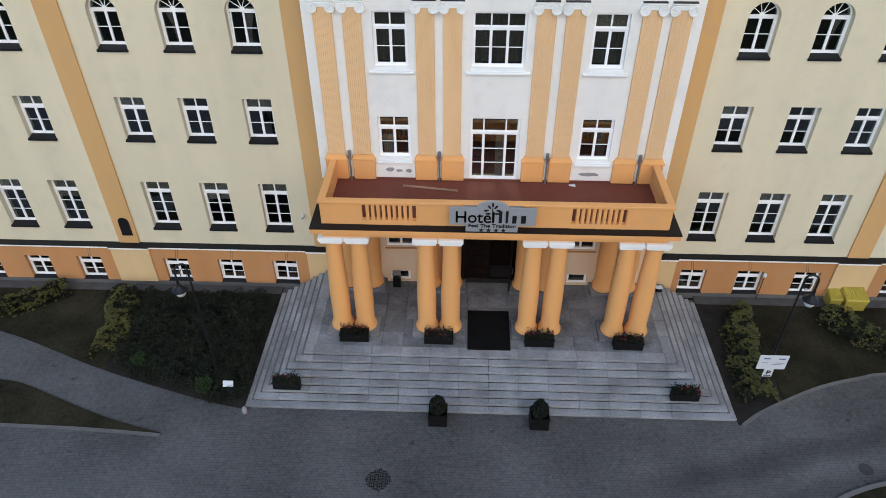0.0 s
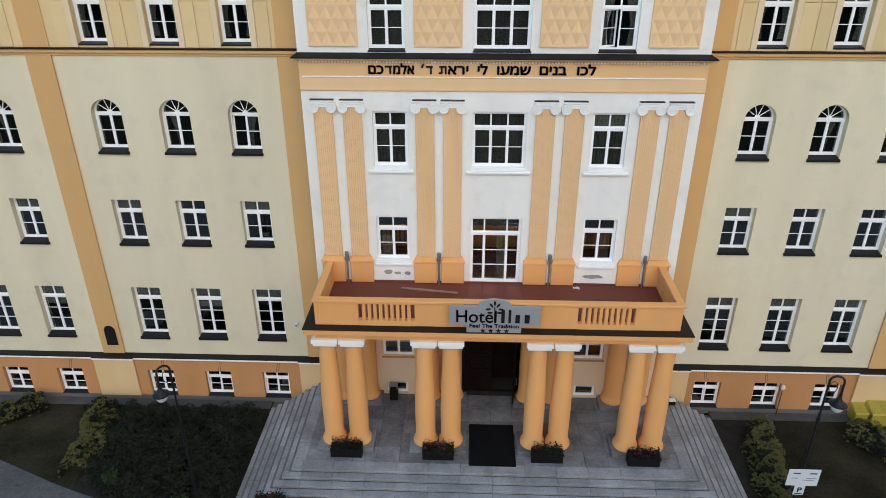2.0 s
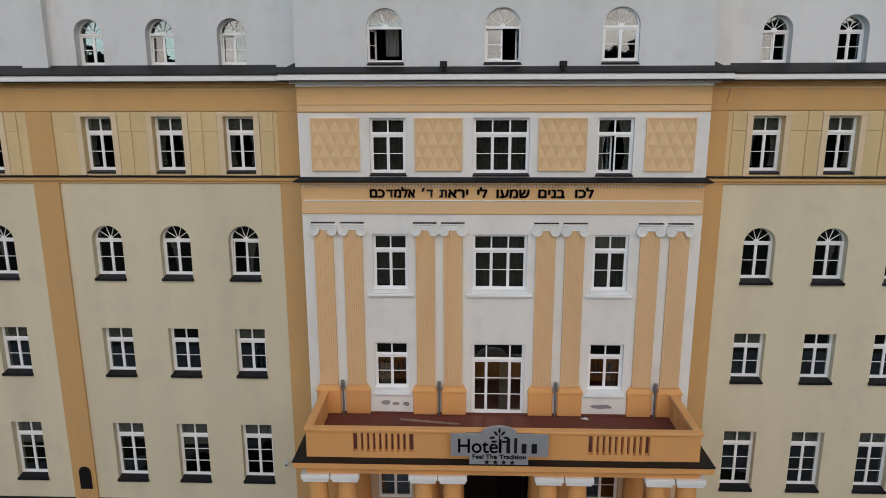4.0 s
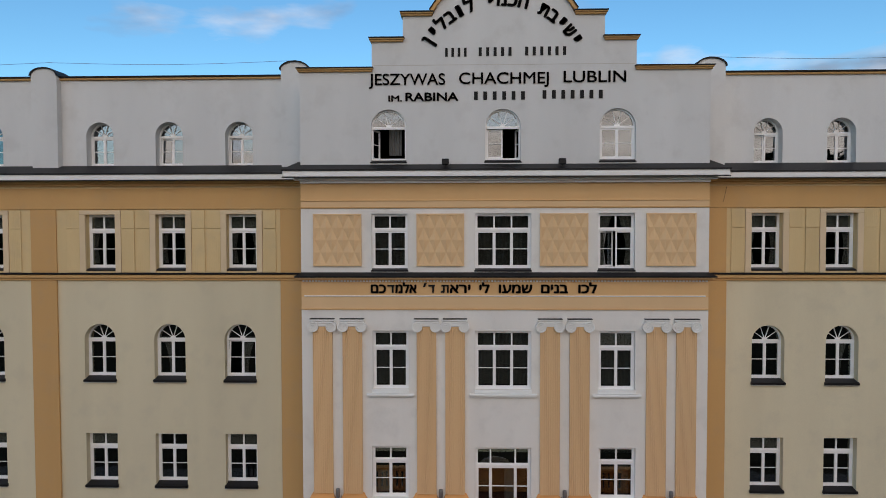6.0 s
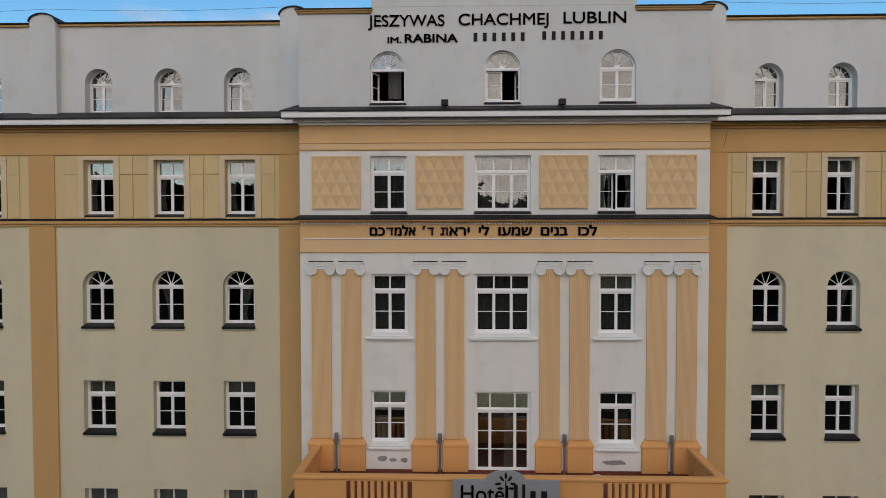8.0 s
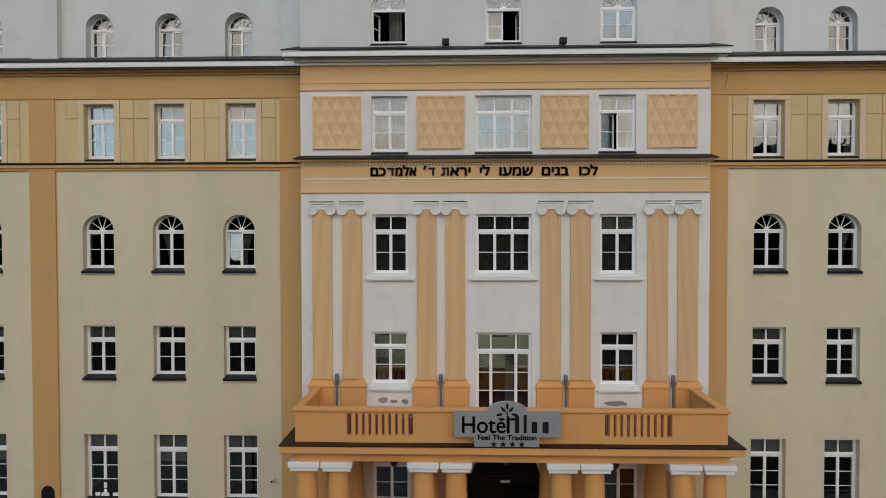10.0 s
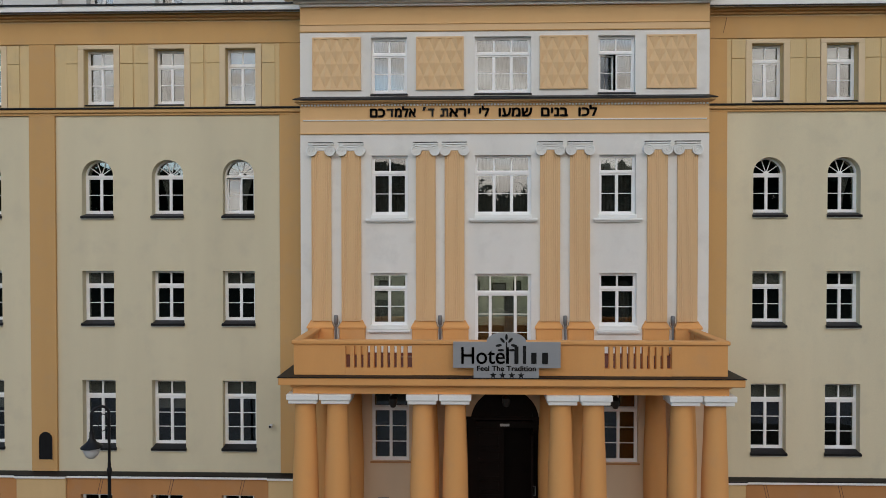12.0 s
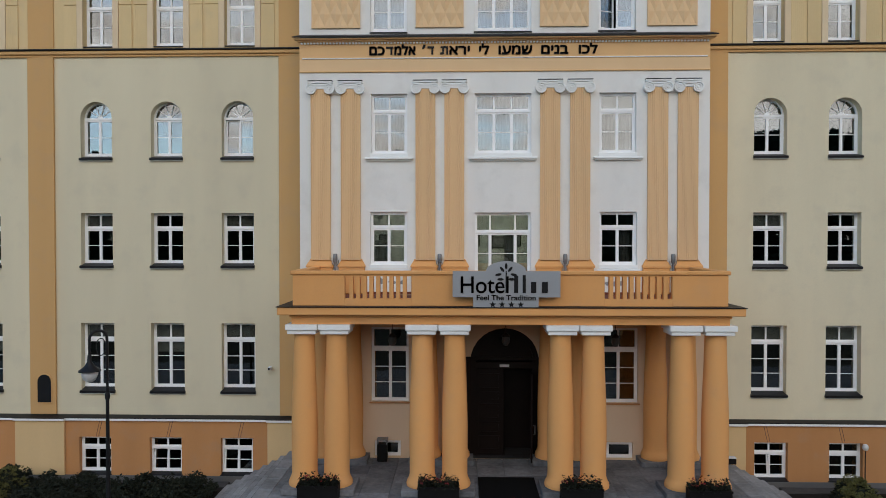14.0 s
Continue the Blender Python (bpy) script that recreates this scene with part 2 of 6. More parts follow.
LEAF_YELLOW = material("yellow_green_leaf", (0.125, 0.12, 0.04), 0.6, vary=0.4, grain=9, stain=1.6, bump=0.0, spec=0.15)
LEAF_FRESH = material("fresh_green_leaf", (0.028, 0.048, 0.016), 0.6, vary=0.3, grain=9, stain=1.6, bump=0.0, spec=0.15)
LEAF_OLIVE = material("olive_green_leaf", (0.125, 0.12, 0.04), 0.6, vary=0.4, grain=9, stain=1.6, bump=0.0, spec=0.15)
PORCHWALL = material("pale_peach_porch_render", (0.71, 0.54, 0.36), 0.85, vary=0.06, grain=40, stain=0.5, bump=0.1, streak=True)
FOOTSAND = material("brownish_sand_render", (0.68, 0.475, 0.235), 0.9, vary=0.07, grain=40, stain=0.5, bump=0.12, streak=True)
PETAL = material("red_petal", (0.26, 0.015, 0.025), 0.6, vary=0.3, grain=12, stain=3.0, bump=0.0)
PLANTER = material("black_planter", (0.008, 0.0075, 0.0075), 0.55, vary=0.2, grain=30, stain=2.0, bump=0.1, spec=0.12)
IRON = material("black_iron", (0.014, 0.014, 0.015), 0.45, 0.2, vary=0.2, grain=40, stain=2.0, bump=0.05, spec=0.25)
STEEL = material("grey_galvanised_steel", (0.22, 0.22, 0.22), 0.45, 0.5, vary=0.15, grain=30, stain=2.0, bump=0.05)
SIGNGREY = material("grey_sign_board", (0.33, 0.34, 0.345), 0.45, 0.2, vary=0.05, grain=20, stain=0.8, bump=0.0)
OPAL = material("opal_lamp_glass", (0.62, 0.62, 0.6), 0.3, vary=0.03, bump=0.0)
DOORWOOD = material("dark_brown_door_wood", (0.011, 0.0065, 0.005), 0.45, vary=0.3, grain=30, stain=2.0, bump=0.1, spec=0.15)
MAT = material("black_rubber_mat", (0.008, 0.008, 0.008), 0.9, vary=0.2, grain=80, stain=1.0, bump=0.3, spec=0.03)
# near-black on purpose: the dimness of unlit rooms is put into the paint
ROOM = material("room_dimness_paint", (0.03, 0.029, 0.027), 0.9, vary=0.1, bump=0.0, spec=0.05)
CURTAIN = material("white_curtain", (0.36, 0.355, 0.34), 0.9, vary=0.1, grain=10, stain=3.0, bump=0.0)
YELLOW = material("yellow_bin_plastic", (0.42, 0.33, 0.05), 0.5, vary=0.1, grain=20, stain=2.0, bump=0.05)
BOARDWHITE = material("white_notice_board", (0.62, 0.64, 0.65), 0.4, vary=0.04, bump=0.0)
BLUEINK = material("dark_blue_print", (0.03, 0.03, 0.16), 0.5, vary=0.1, bump=0.0)
TIMBER = material("weathered_batten", (0.30, 0.20, 0.13), 0.8, vary=0.2, bump=0.1)
PLASTERGREY = material("bare_patch_of_plaster", (0.30, 0.29, 0.28), 0.95, vary=0.2, bump=0.2)
CASTIRON = material("worn_cast_iron", (0.045, 0.044, 0.043), 0.6, 0.2, vary=0.3, grain=20, stain=3.0, bump=0.1, spec=0.2)
FIELDSTONE = material("rough_pale_stone", (0.36, 0.32, 0.30), 0.9, vary=0.4, grain=14, stain=5.0, bump=0.4)
FRAMESAND = material("pale_sand_surround", (0.72, 0.565, 0.36), 0.9, vary=0.08, grain=40, stain=0.8, bump=0.1)
SILLSTONE = material("pale_sill_plaster", (0.55, 0.53, 0.46), 0.9, vary=0.15, grain=30, stain=2.0, bump=0.1)
SMOKE = material("smoked_lantern_glass", (0.06, 0.058, 0.055), 0.3, vary=0.1, bump=0.0)
CARPET = material("dark_carpet", (0.007, 0.0065, 0.006), 0.95, vary=0.2, bump=0.0, spec=0.02)
LITWALL = material("cream_room_paint", (0.70, 0.70, 0.64), 0.9, vary=0.08, bump=0.0)
WOODS = material("far_woods_leaf", (0.020, 0.026, 0.014), 0.9, vary=0.4, grain=1.0, stain=0.1, bump=0.0, spec=0.05)


# ---- mesh helpers ----
class Shape:
    """Collects verts and faces of one mesh."""

    def __init__(self):
        self.v, self.f = [], []

    def add(self, verts, faces):
        k = len(self.v)
        self.v += [tuple(p) for p in verts]
        self.f += [tuple(k + i for i in f) for f in faces]
        return self

    def box(self, x0, x1, y0, y1, z0, z1, c=0.0):
        """A box, its edges chamfered by c."""
        lo, hi = (min(x0, x1), min(y0, y1), min(z0, z1)), (max(x0, x1), max(y0, y1), max(z0, z1))
        if c <= 0:
            vs = [(x, y, z) for x in (lo[0], hi[0]) for y in (lo[1], hi[1]) for z in (lo[2], hi[2])]
            return self.add(vs, [(0, 1, 3, 2), (4, 6, 7, 5), (0, 4, 5, 1), (2, 3, 7, 6), (0, 2, 6, 4), (1, 5, 7, 3)])
        c = min(c, *(0.45 * (b - a) for a, b in zip(lo, hi)))
        vs, at = [], {}
        for s in [(a, b, d) for a in (0, 1) for b in (0, 1) for d in (0, 1)]:
            for ax in range(3):
                p = [(hi[i] if s[i] else lo[i]) + (0 if i == ax else (-c if s[i] else c)) for i in range(3)]
                at[s, ax] = len(vs)
                vs.append(p)
        fs = []
        for ax in range(3):
            o = [i for i in range(3) if i != ax]
            for side in (0, 1):
                ring = []
                for a, b in ((0, 0), (0, 1), (1, 1), (1, 0)):
                    s = [0, 0, 0]
                    s[ax], s[o[0]], s[o[1]] = side, a, b
                    ring.append(at[tuple(s), ax])
                fs.append(ring)
            for a in (0, 1):
                for b in (0, 1):
                    s0, s1 = [0, 0, 0], [0, 0, 0]
                    s0[ax], s1[ax] = 0, 1
                    s0[o[0]] = s1[o[0]] = a
                    s0[o[1]] = s1[o[1]] = b
                    s0, s1 = tuple(s0), tuple(s1)
                    fs.append([at[s0, o[0]], at[s0, o[1]], at[s1, o[1]], at[s1, o[0]]])
        for s in [(a, b, d) for a in (0, 1) for b in (0, 1) for d in (0, 1)]:
            fs.append([at[s, 0], at[s, 1], at[s, 2]])
        return self.add(vs, fs)

    def prism(self, outline, y0, y1):
        """An upright outline of (x, z), run from y0 to y1."""
        n = len(outline)
        tri = tess([outline])
        vs = [(x, y0, z) for x, z in outline] + [(x, y1, z) for x, z in outline]
        fs = list(tri) + [tuple(n + i for i in t) for t in tri]
        fs += [(i, (i + 1) % n, n + (i + 1) % n, n + i) for i in range(n)]
        return self.add(vs, fs)

    def slab(self, outline, z0, z1):
        """A flat outline of (x, y), run from z0 to z1."""
        n = len(outline)
        tri = tess([outline])
        vs = [(x, y, z0) for x, y in outline] + [(x, y, z1) for x, y in outline]
        fs = list(tri) + [tuple(n + i for i in t) for t in tri]
        fs += [(i, (i + 1) % n, n + (i + 1) % n, n + i) for i in range(n)]
        return self.add(vs, fs)

    def lathe(self, profile, cx=0.0, cy=0.0, seg=28, a0=0.0, a1=360.0):
        """A profile of (radius, z) turned about an upright axis."""
        full = abs(a1 - a0 - 360) < 1e-6
        cols = seg if full else seg + 1
        vs = []
        for i in range(cols):
            a = radians(a0 + (a1 - a0) * i / seg)
            vs += [(cx + r * math.cos(a), cy + r * math.sin(a), z) for r, z in profile]
        k, fs = len(profile), []
        for i in range(seg):
            j = (i + 1) % cols
            fs += [(i * k + q, j * k + q, j * k + q + 1, i * k + q + 1) for q in range(k - 1)]
        if full:
            fs.append(tuple(i * k for i in range(cols)))
            fs.append(tuple(i * k + k - 1 for i in range(cols)))
        return self.add(vs, fs)

    def tube(self, pts, r, seg=8):
        """A round bar along points."""
        pts = [Vector(p) for p in pts]
        vs, fs = [], []
        for i, p in enumerate(pts):
            d = (pts[min(i + 1, len(pts) - 1)] - pts[max(i - 1, 0)]).normalized()
            u = d.cross(Vector((0, 1, 0.013))).normalized()
            w = d.cross(u)
            rad = r[i] if isinstance(r, (list, tuple)) else r
            vs += [p + rad * (math.cos(2 * math.pi * k / seg) * u + math.sin(2 * math.pi * k / seg) * w) for k in range(seg)]
        for i in range(len(pts) - 1):
            fs += [(i * seg + k, i * seg + (k + 1) % seg, (i + 1) * seg + (k + 1) % seg, (i + 1) * seg + k) for k in range(seg)]
        fs += [tuple(range(seg)), tuple(range((len(pts) - 1) * seg, len(pts) * seg))]
        return self.add(vs, fs)

    def mesh(self, name, mat, smooth=False, fix=True):
        me = bpy.data.meshes.new(name)
        me.from_pydata(self.v, [], self.f)
        if fix:
            bm = bmesh.new()
            bm.from_mesh(me)
            bmesh.ops.recalc_face_normals(bm, faces=bm.faces)
            bm.to_mesh(me)
            bm.free()
        if smooth:
            me.polygons.foreach_set("use_smooth", [True] * len(me.polygons))
            me.set_sharp_from_angle(angle=radians(38))
        me.materials.append(mat)
        return me


def tess(loops):
    from mathutils.geometry import tessellate_polygon
    return tessellate_polygon([[Vector((a, b, 0)) for a, b in lp] for lp in loops])


def part(name, shape, mat, parent, label="", smooth=False, at=(0, 0, 0)):
    """One mesh under a thing or a part."""
    ob = new(name, shape if isinstance(shape, bpy.types.Mesh) else shape.mesh(name, mat, smooth))
    ob.parent, ob.location = parent, at
    return tagged(ob, label)


def solid(name, shape, mat, label="", category="", kind="", group="", smooth=False):
    """A thing or a piece of the setting that is one mesh."""
    return tagged(new(name, shape.mesh(name, mat, smooth)), label, category, group, kind)


def holder(name, label, category, at=(0, 0, 0), turn=0, group="", kind=""):
    ob = new(name)
    ob.empty_display_size = 0.2
    ob.matrix_basis = pose(*at, 0, 0, turn)
    return tagged(ob, label, category, group, kind)


def arch(cx, w, z0, z1, n=14):
    """A round-headed outline of (x, z), from the bottom left, w wide, z0 to z1 high."""
    r = w / 2
    return [(cx - r, z0), (cx + r, z0)] + [(cx + r * math.cos(math.pi * i / n), z1 - r + r * math.sin(math.pi * i / n)) for i in range(n + 1)]


def rect(x0, x1, z0, z1):
    return [(x0, z0), (x1, z0), (x1, z1), (x0, z1)]


def wall(name, outline, holes, y0, thick, mat, label):
    """An upright wall from y0 back to y0 + thick with openings right through it."""
    s = Shape()
    loops = [outline] + holes
    tri = tess(loops)
    flat = [p for lp in loops for p in lp]
    n = len(flat)
    vs = [(x, y0, z) for x, z in flat] + [(x, y0 + thick, z) for x, z in flat]
    fs = list(tri) + [tuple(n + i for i in t) for t in tri]
    k = 0
    for lp in loops:
        m = len(lp)
        fs += [(k + i, k + (i + 1) % m, n + k + (i + 1) % m, n + k + i) for i in range(m)]
        k += m
    s.add(vs, fs)
    return solid(name, s, mat, label, "wall", "structure")


# ---- windows ----
def ring(outer, inner, y0, y1):
    """A flat frame between two outlines of the same number of points."""
    n, s = len(outer), Shape()
    vs = [(x, y, z) for y in (y0, y1) for lp in (outer, inner) for x, z in lp]
    fs = []
    for i in range(n):
        j = (i + 1) % n
        fs += [(i, j, n + j, n + i), (2 * n + i, 2 * n + j, 3 * n + j, 3 * n + i), (i, j, 2 * n + j, 2 * n + i), (n + i, n + j, 3 * n + j, 3 * n + i)]
    return s.add(vs, fs)


PANES = {}


def pane_mesh(w, h):
    key = (round(w, 3), round(h, 3))
    if key not in PANES:
        PANES[key] = Shape().box(-w / 2, w / 2, -0.004, 0.004, 0, h).mesh("pane", GLASS)
    return PANES[key]


def add_pane(parent, x, y, z, w, h):
    ob = part("pane", pane_mesh(w, h), GLASS, parent, at=(x, y, z))
    ob.visible_shadow = False
    return ob


def make_window(label, w, h, back, cols=2, rows=2, arched=False, top=0.29, sill="tin", ajar=(), widths=None, tilt=()):
    """A white-framed window: frame, transom light, sashes with glazing bars, panes and a sill. Its origin is the middle of the opening's foot on the wall's face."""
    win = holder("window", label, "window", kind="structure")
    f, d = 0.065, 0.09
    r = w / 2
    foot = {"tin": 0.09, "slim": 0.07}.get(sill, 0.0)
    if arched:
        zt = h - r - 0.02
        frame_ob = part("window_frame", ring(arch(0, w, foot, h), arch(0, w - 2 * f, foot + f, h - f), back, back + d), PVC, win)
    else:
        zt = h * (1 - top)
        frame_ob = part("window_frame", ring(rect(-r, r, foot, h), rect(-r + f, r - f, foot + f, h - f), back, back + d), PVC, win)
    part("transom", Shape().box(-r + f, r - f, back - 0.015, back + d, zt - 0.05, zt + 0.05, 0.008), PVC, win)
    iw, yg = w - 2 * f, back + 0.05
    shares = widths or [1 / cols] * cols
    edges = [-r + f]
    for q in shares:
        edges.append(edges[-1] + q * iw)
    z0, z1 = foot + f, zt - 0.05
    for c in range(cols):
        a, b = edges[c], edges[c + 1]
        sf, bar = 0.055, 0.028
        sw = b - a
        hinge = a if c < cols / 2 else b
        sash = part("sash", sash_shape(a - hinge, b - hinge, z0, z1, rows, sf, bar), PVC, win, at=(hinge, back + 0.012, 0))
        hp = (z1 - z0 - 2 * sf) / rows
        for k in range(rows):
            add_pane(sash, (a + b) / 2 - hinge, 0.035, z0 + sf + k * hp, sw - 2 * sf + 0.01, hp)
        for which, deg in ajar:
            if which == c:
                sash.rotation_euler = (0, 0, radians(deg if hinge == a else -deg))
        for which, deg in tilt:
            if which == c:
                sash.rotation_euler = (radians(-deg), 0, 0)
    if arched:
        ri, n = r - f, 12
        half = [(ri * math.cos(math.pi * i / n), zt + 0.05 + (ri - 0.03) * math.sin(math.pi * i / n)) for i in range(n + 1)]
        fan = part("fanlight_pane", Shape().prism(half, yg, yg + 0.008), GLASS, win)
        fan.visible_shadow = False
        bars = Shape()
        for ang in (36, 72, 108, 144):
            ca, sa = math.cos(radians(ang)), math.sin(radians(ang))
            t, r0 = 0.011, 0.1
            p = [(r0 * ca - t * sa, zt + 0.05 + r0 * sa + t * ca), (r0 * ca + t * sa, zt + 0.05 + r0 * sa - t * ca),
                 (ri * ca + t * sa, zt + 0.05 + (ri - 0.02) * sa - t * ca), (ri * ca - t * sa, zt + 0.05 + (ri - 0.02) * sa + t * ca)]
            bars.prism(p, back + 0.02, back + 0.07)
        bars.prism([(0.105 * math.cos(math.pi * i / 8), zt + 0.04 + 0.105 * math.sin(math.pi * i / 8)) for i in range(9)], back + 0.015, back + 0.075)
        part("fan_bars", bars, PVC, win)
    else:
        for c in range(cols):
            a, b = edges[c], edges[c + 1]
            light = part("transom_light", ring(rect(a, b, zt + 0.05, h - f), rect(a + 0.03, b - 0.03, zt + 0.085, h - f - 0.035), back + 0.015, back + 0.08), PVC, win)
            add_pane(light, (a + b) / 2, yg, zt + 0.085, b - a - 0.06, h - f - 0.12 - zt)
    if sill in ("tin", "slim"):
        s = Shape()
        x0, x1 = -r - 0.03, r + 0.03
        yb = back + 0.02
        s.add([(-r + 0.002, -0.001, 0.012), (r - 0.002, -0.001, 0.012), (r - 0.002, yb, foot + 0.004), (-r + 0.002, yb, foot + 0.004),
               (-r + 0.002, -0.001, 0.002), (r - 0.002, -0.001, 0.002), (r - 0.002, yb, 0.002), (-r + 0.002, yb, 0.002)],
              [(0, 1, 2, 3), (4, 5, 6, 7), (0, 1, 5, 4), (3, 2, 6, 7), (0, 3, 7, 4), (1, 2, 6, 5)])
        fy, fz = (-0.1, -0.1) if sill == "tin" else (-0.03, -0.045)
        s.add([(x0, fy, -0.016), (x1, fy, -0.016), (x1, -0.002, 0.012), (x0, -0.002, 0.012), (x0, fy, fz), (x1, fy, fz), (x1, -0.002, fz), (x0, -0.002, fz)],
              [(0, 1, 2, 3), (4, 5, 6, 7), (0, 1, 5, 4), (3, 2, 6, 7), (0, 3, 7, 4), (1, 2, 6, 5)])
        part("window_sill", s, TIN, win, "black sheet metal sill")
        if sill == "tin":
            part("sill_moulding", Shape().box(x0 + 0.01, x1 - 0.01, -0.07, -0.002, fz - 0.05, fz - 0.003, 0.012), SILLSTONE, win, "pale plaster moulding under the sill")
    elif sill == "stone":
        s = Shape()
        o = 0.22 if h > 2.05 else 0.1
        s.box(-r - 0.03, r + 0.03, -0.06, 0.0, -0.14, 0.0, 0.01)
        s.box(-r - o, r + o, -0.15, 0.0, -0.235, -0.15, 0.015)
        s.box(-r - o + 0.05, r + o - 0.05, -0.09, 0.0, -0.29, -0.237, 0.015)
        part("window_sill", s, TRIM, win, "white moulded sill")
    elif sill == "thin":
        part("window_sill", Shape().box(-r - 0.06, r + 0.06, -0.07, back + 0.02, -0.055, -0.002, 0.012), BURNT, win, "narrow rust-brown sill")
    return win


def sash_shape(a, b, z0, z1, rows, sf, bar):
    s = ring(rect(a, b, z0, z1), rect(a + sf, b - sf, z0 + sf, z1 - sf), 0, 0.065)
    for k in range(1, rows):
        z = z0 + sf + (z1 - z0 - 2 * sf) * k / rows
        s.box(a + sf, b - sf, 0.015, 0.055, z - bar / 2, z + bar / 2)
    return s


WINDOW_COUNT = [0]
FIRST = {}


def set_window(x, y, z, key, **spec):
    """A window of that pattern at a place: built the first time, copied after that."""
    WINDOW_COUNT[0] += 1
    if key not in FIRST:
        win = make_window(**spec)
        FIRST[key] = win
        win.matrix_basis = pose(x, y, z)
    else:
        win = copy_thing(FIRST[key], pose(x, y, z))
        for o in win.children_recursive:
            if o.name.startswith(("pane", "fanlight_pane")):
                o.visible_shadow = False
    win.name = "window_%d" % WINDOW_COUNT[0]
    return win


# ---- the plan ----
WINGS = {"west": (1.25, 1.75), "east": (1.24, 1.74)}     # wall face and attic face of each wing
COLS = [10.46, 13.32, 16.17, 20.75, 23.5, 26.25]
CEN = [-4.29, 0.0, 4.29]
HALF = 7.64
END = 30.0
THICK = 0.5
FOOT = 0.26            # how far the basement stands forward of the wing wall

for side, name in ((-1, "west"), (1, "east")):
    WING_Y, ATTIC_Y = WINGS[name]
    xs = [side * c for c in COLS]
    a, b = sorted((side * (HALF + 0.001), side * END))

    def holes(w, z0, z1, round_head=False, dx=0.0):
        return [arch(x + dx, w, z0, z1) if round_head else rect(x + dx - w / 2, x + dx + w / 2, z0, z1) for x in xs]

    SHIFT = side * 0.11

    wall("wall_basement_" + name, rect(a, b, -0.3, 2.55), holes(1.29, 0.3, 1.79), WING_Y - FOOT, THICK + FOOT, BURNT, "burnt-orange rendered basement wall of the wing")
    wall("wall_" + name, rect(a, b, 2.55, 17.0), holes(1.36, 3.6, 6.31) + holes(1.29, 8.62, 10.72) + holes(1.27, 12.93, 15.17, True),
         WING_Y, THICK, CREAM, "cream rendered wing wall with three rows of windows")
    wall("wall_frieze_" + name, rect(a, b, 17.0, 21.0), holes(1.2, 17.36, 19.57, False, -side * 0.12), WING_Y, THICK, SAND, "sand-yellow frieze wall under the cornice")
    wall("wall_attic_" + name, rect(a, b, 21.0, 25.02), holes(1.12, 21.5, 23.33, True, SHIFT), ATTIC_Y, THICK, PALE, "pale grey attic wall above the cornice")
    for x in xs:
        tipped = ((0, 6.0),) if x in (-10.46, -13.32, 10.46) else ()
        set_window(x, WING_Y - FOOT, 0.3, "base_tilted" if tipped else "base", label="small white basement window with a sash tilted inward" if tipped else "small white basement window with a dark sill",
                   w=1.29, h=1.49, back=0.2, rows=2, top=0.3, sill="slim", tilt=tipped)
        set_window(x, WING_Y, 3.6, "tall", label="tall white casement window with three rows of panes", w=1.36, h=2.71, back=0.28, rows=3, top=0.25)
        set_window(x, WING_Y, 8.62, "mid", label="white casement window with a black metal sill", w=1.29, h=2.10, back=0.28)
        open_sash = ((0, 4.0),) if x == -10.46 else ()
        set_window(x, WING_Y, 12.93, "arch_ajar" if open_sash else "arch", label="round-headed white window with a sash tilted inward" if open_sash else "round-headed white window with a fanlight", w=1.27, h=2.24, back=0.3, arched=True, tilt=open_sash)
        set_window(x - side * 0.12, WING_Y, 17.36, "frieze", label="white casement window in the yellow frieze", w=1.2, h=2.21, back=0.25, sill="slim")
        tipped = ((0, 4.0),) if x in (-10.46, -13.32, 10.46) else ()
        set_window(x + SHIFT, ATTIC_Y, 21.5, "attic_tilted" if tipped else "attic", label="small round-headed attic window with a sash tilted inward" if tipped else "small round-headed white attic window", w=1.12, h=1.83, back=0.38, arched=True, sill="slim", tilt=tipped)

# centre block
CY = -0.12
wall("wall_porch", rect(-HALF, HALF, -0.3, 7.6),
     [rect(x - 0.72, x + 0.72, 3.47, 6.32) for x in (-4.28, 4.42)] + [arch(0.1, 2.64, 1.33, 6.3)] + [rect(-4.87, -3.87, 1.36, 1.98), rect(3.95, 4.95, 1.36, 1.98)],
     0.2, THICK, PORCHWALL, "pale peach rendered wall behind the columns")
wall("wall_centre", rect(-HALF, HALF, 7.6, 15.95),
     [rect(x - 0.69, x + 0.69, 8.72, 10.7) for x in (-4.29, 4.29)] + [rect(-1.05, 1.05, 7.63, 10.68)]
     + [rect(x - 0.68, x + 0.68, 12.9, 15.13) for x in (-4.26, 4.26)] + [rect(-1.05, 1.05, 12.9, 15.13)],
     CY, THICK, WHITE, "white rendered wall of the centre block")
wall("wall_text_band", rect(-HALF, HALF, 15.95, 17.18), [], CY, THICK, PEACH, "peach-yellow band carrying black lettering")
wall("wall_centre_frieze", rect(-HALF, HALF, 17.18, 19.8),
     [rect(x - 0.68, x + 0.68, 17.42, 19.56) for x in (-4.28, 4.22)] + [rect(-1.06, 1.04, 17.42, 19.56)], CY, THICK, WHITE, "white frieze wall with pyramid panels")
wall("wall_centre_top_band", rect(-HALF, HALF, 19.8, 21.0), [], CY, THICK, PEACH, "peach-yellow band under the main cornice")
n_arc = 18
R_ARC, Z_ARC = 3.09, 25.41
top = [(R_ARC * math.sin(a), Z_ARC + R_ARC * math.cos(a)) for a in [math.asin(2.65 / R_ARC) * (1 - 2 * i / n_arc) for i in range(n_arc + 1)]]
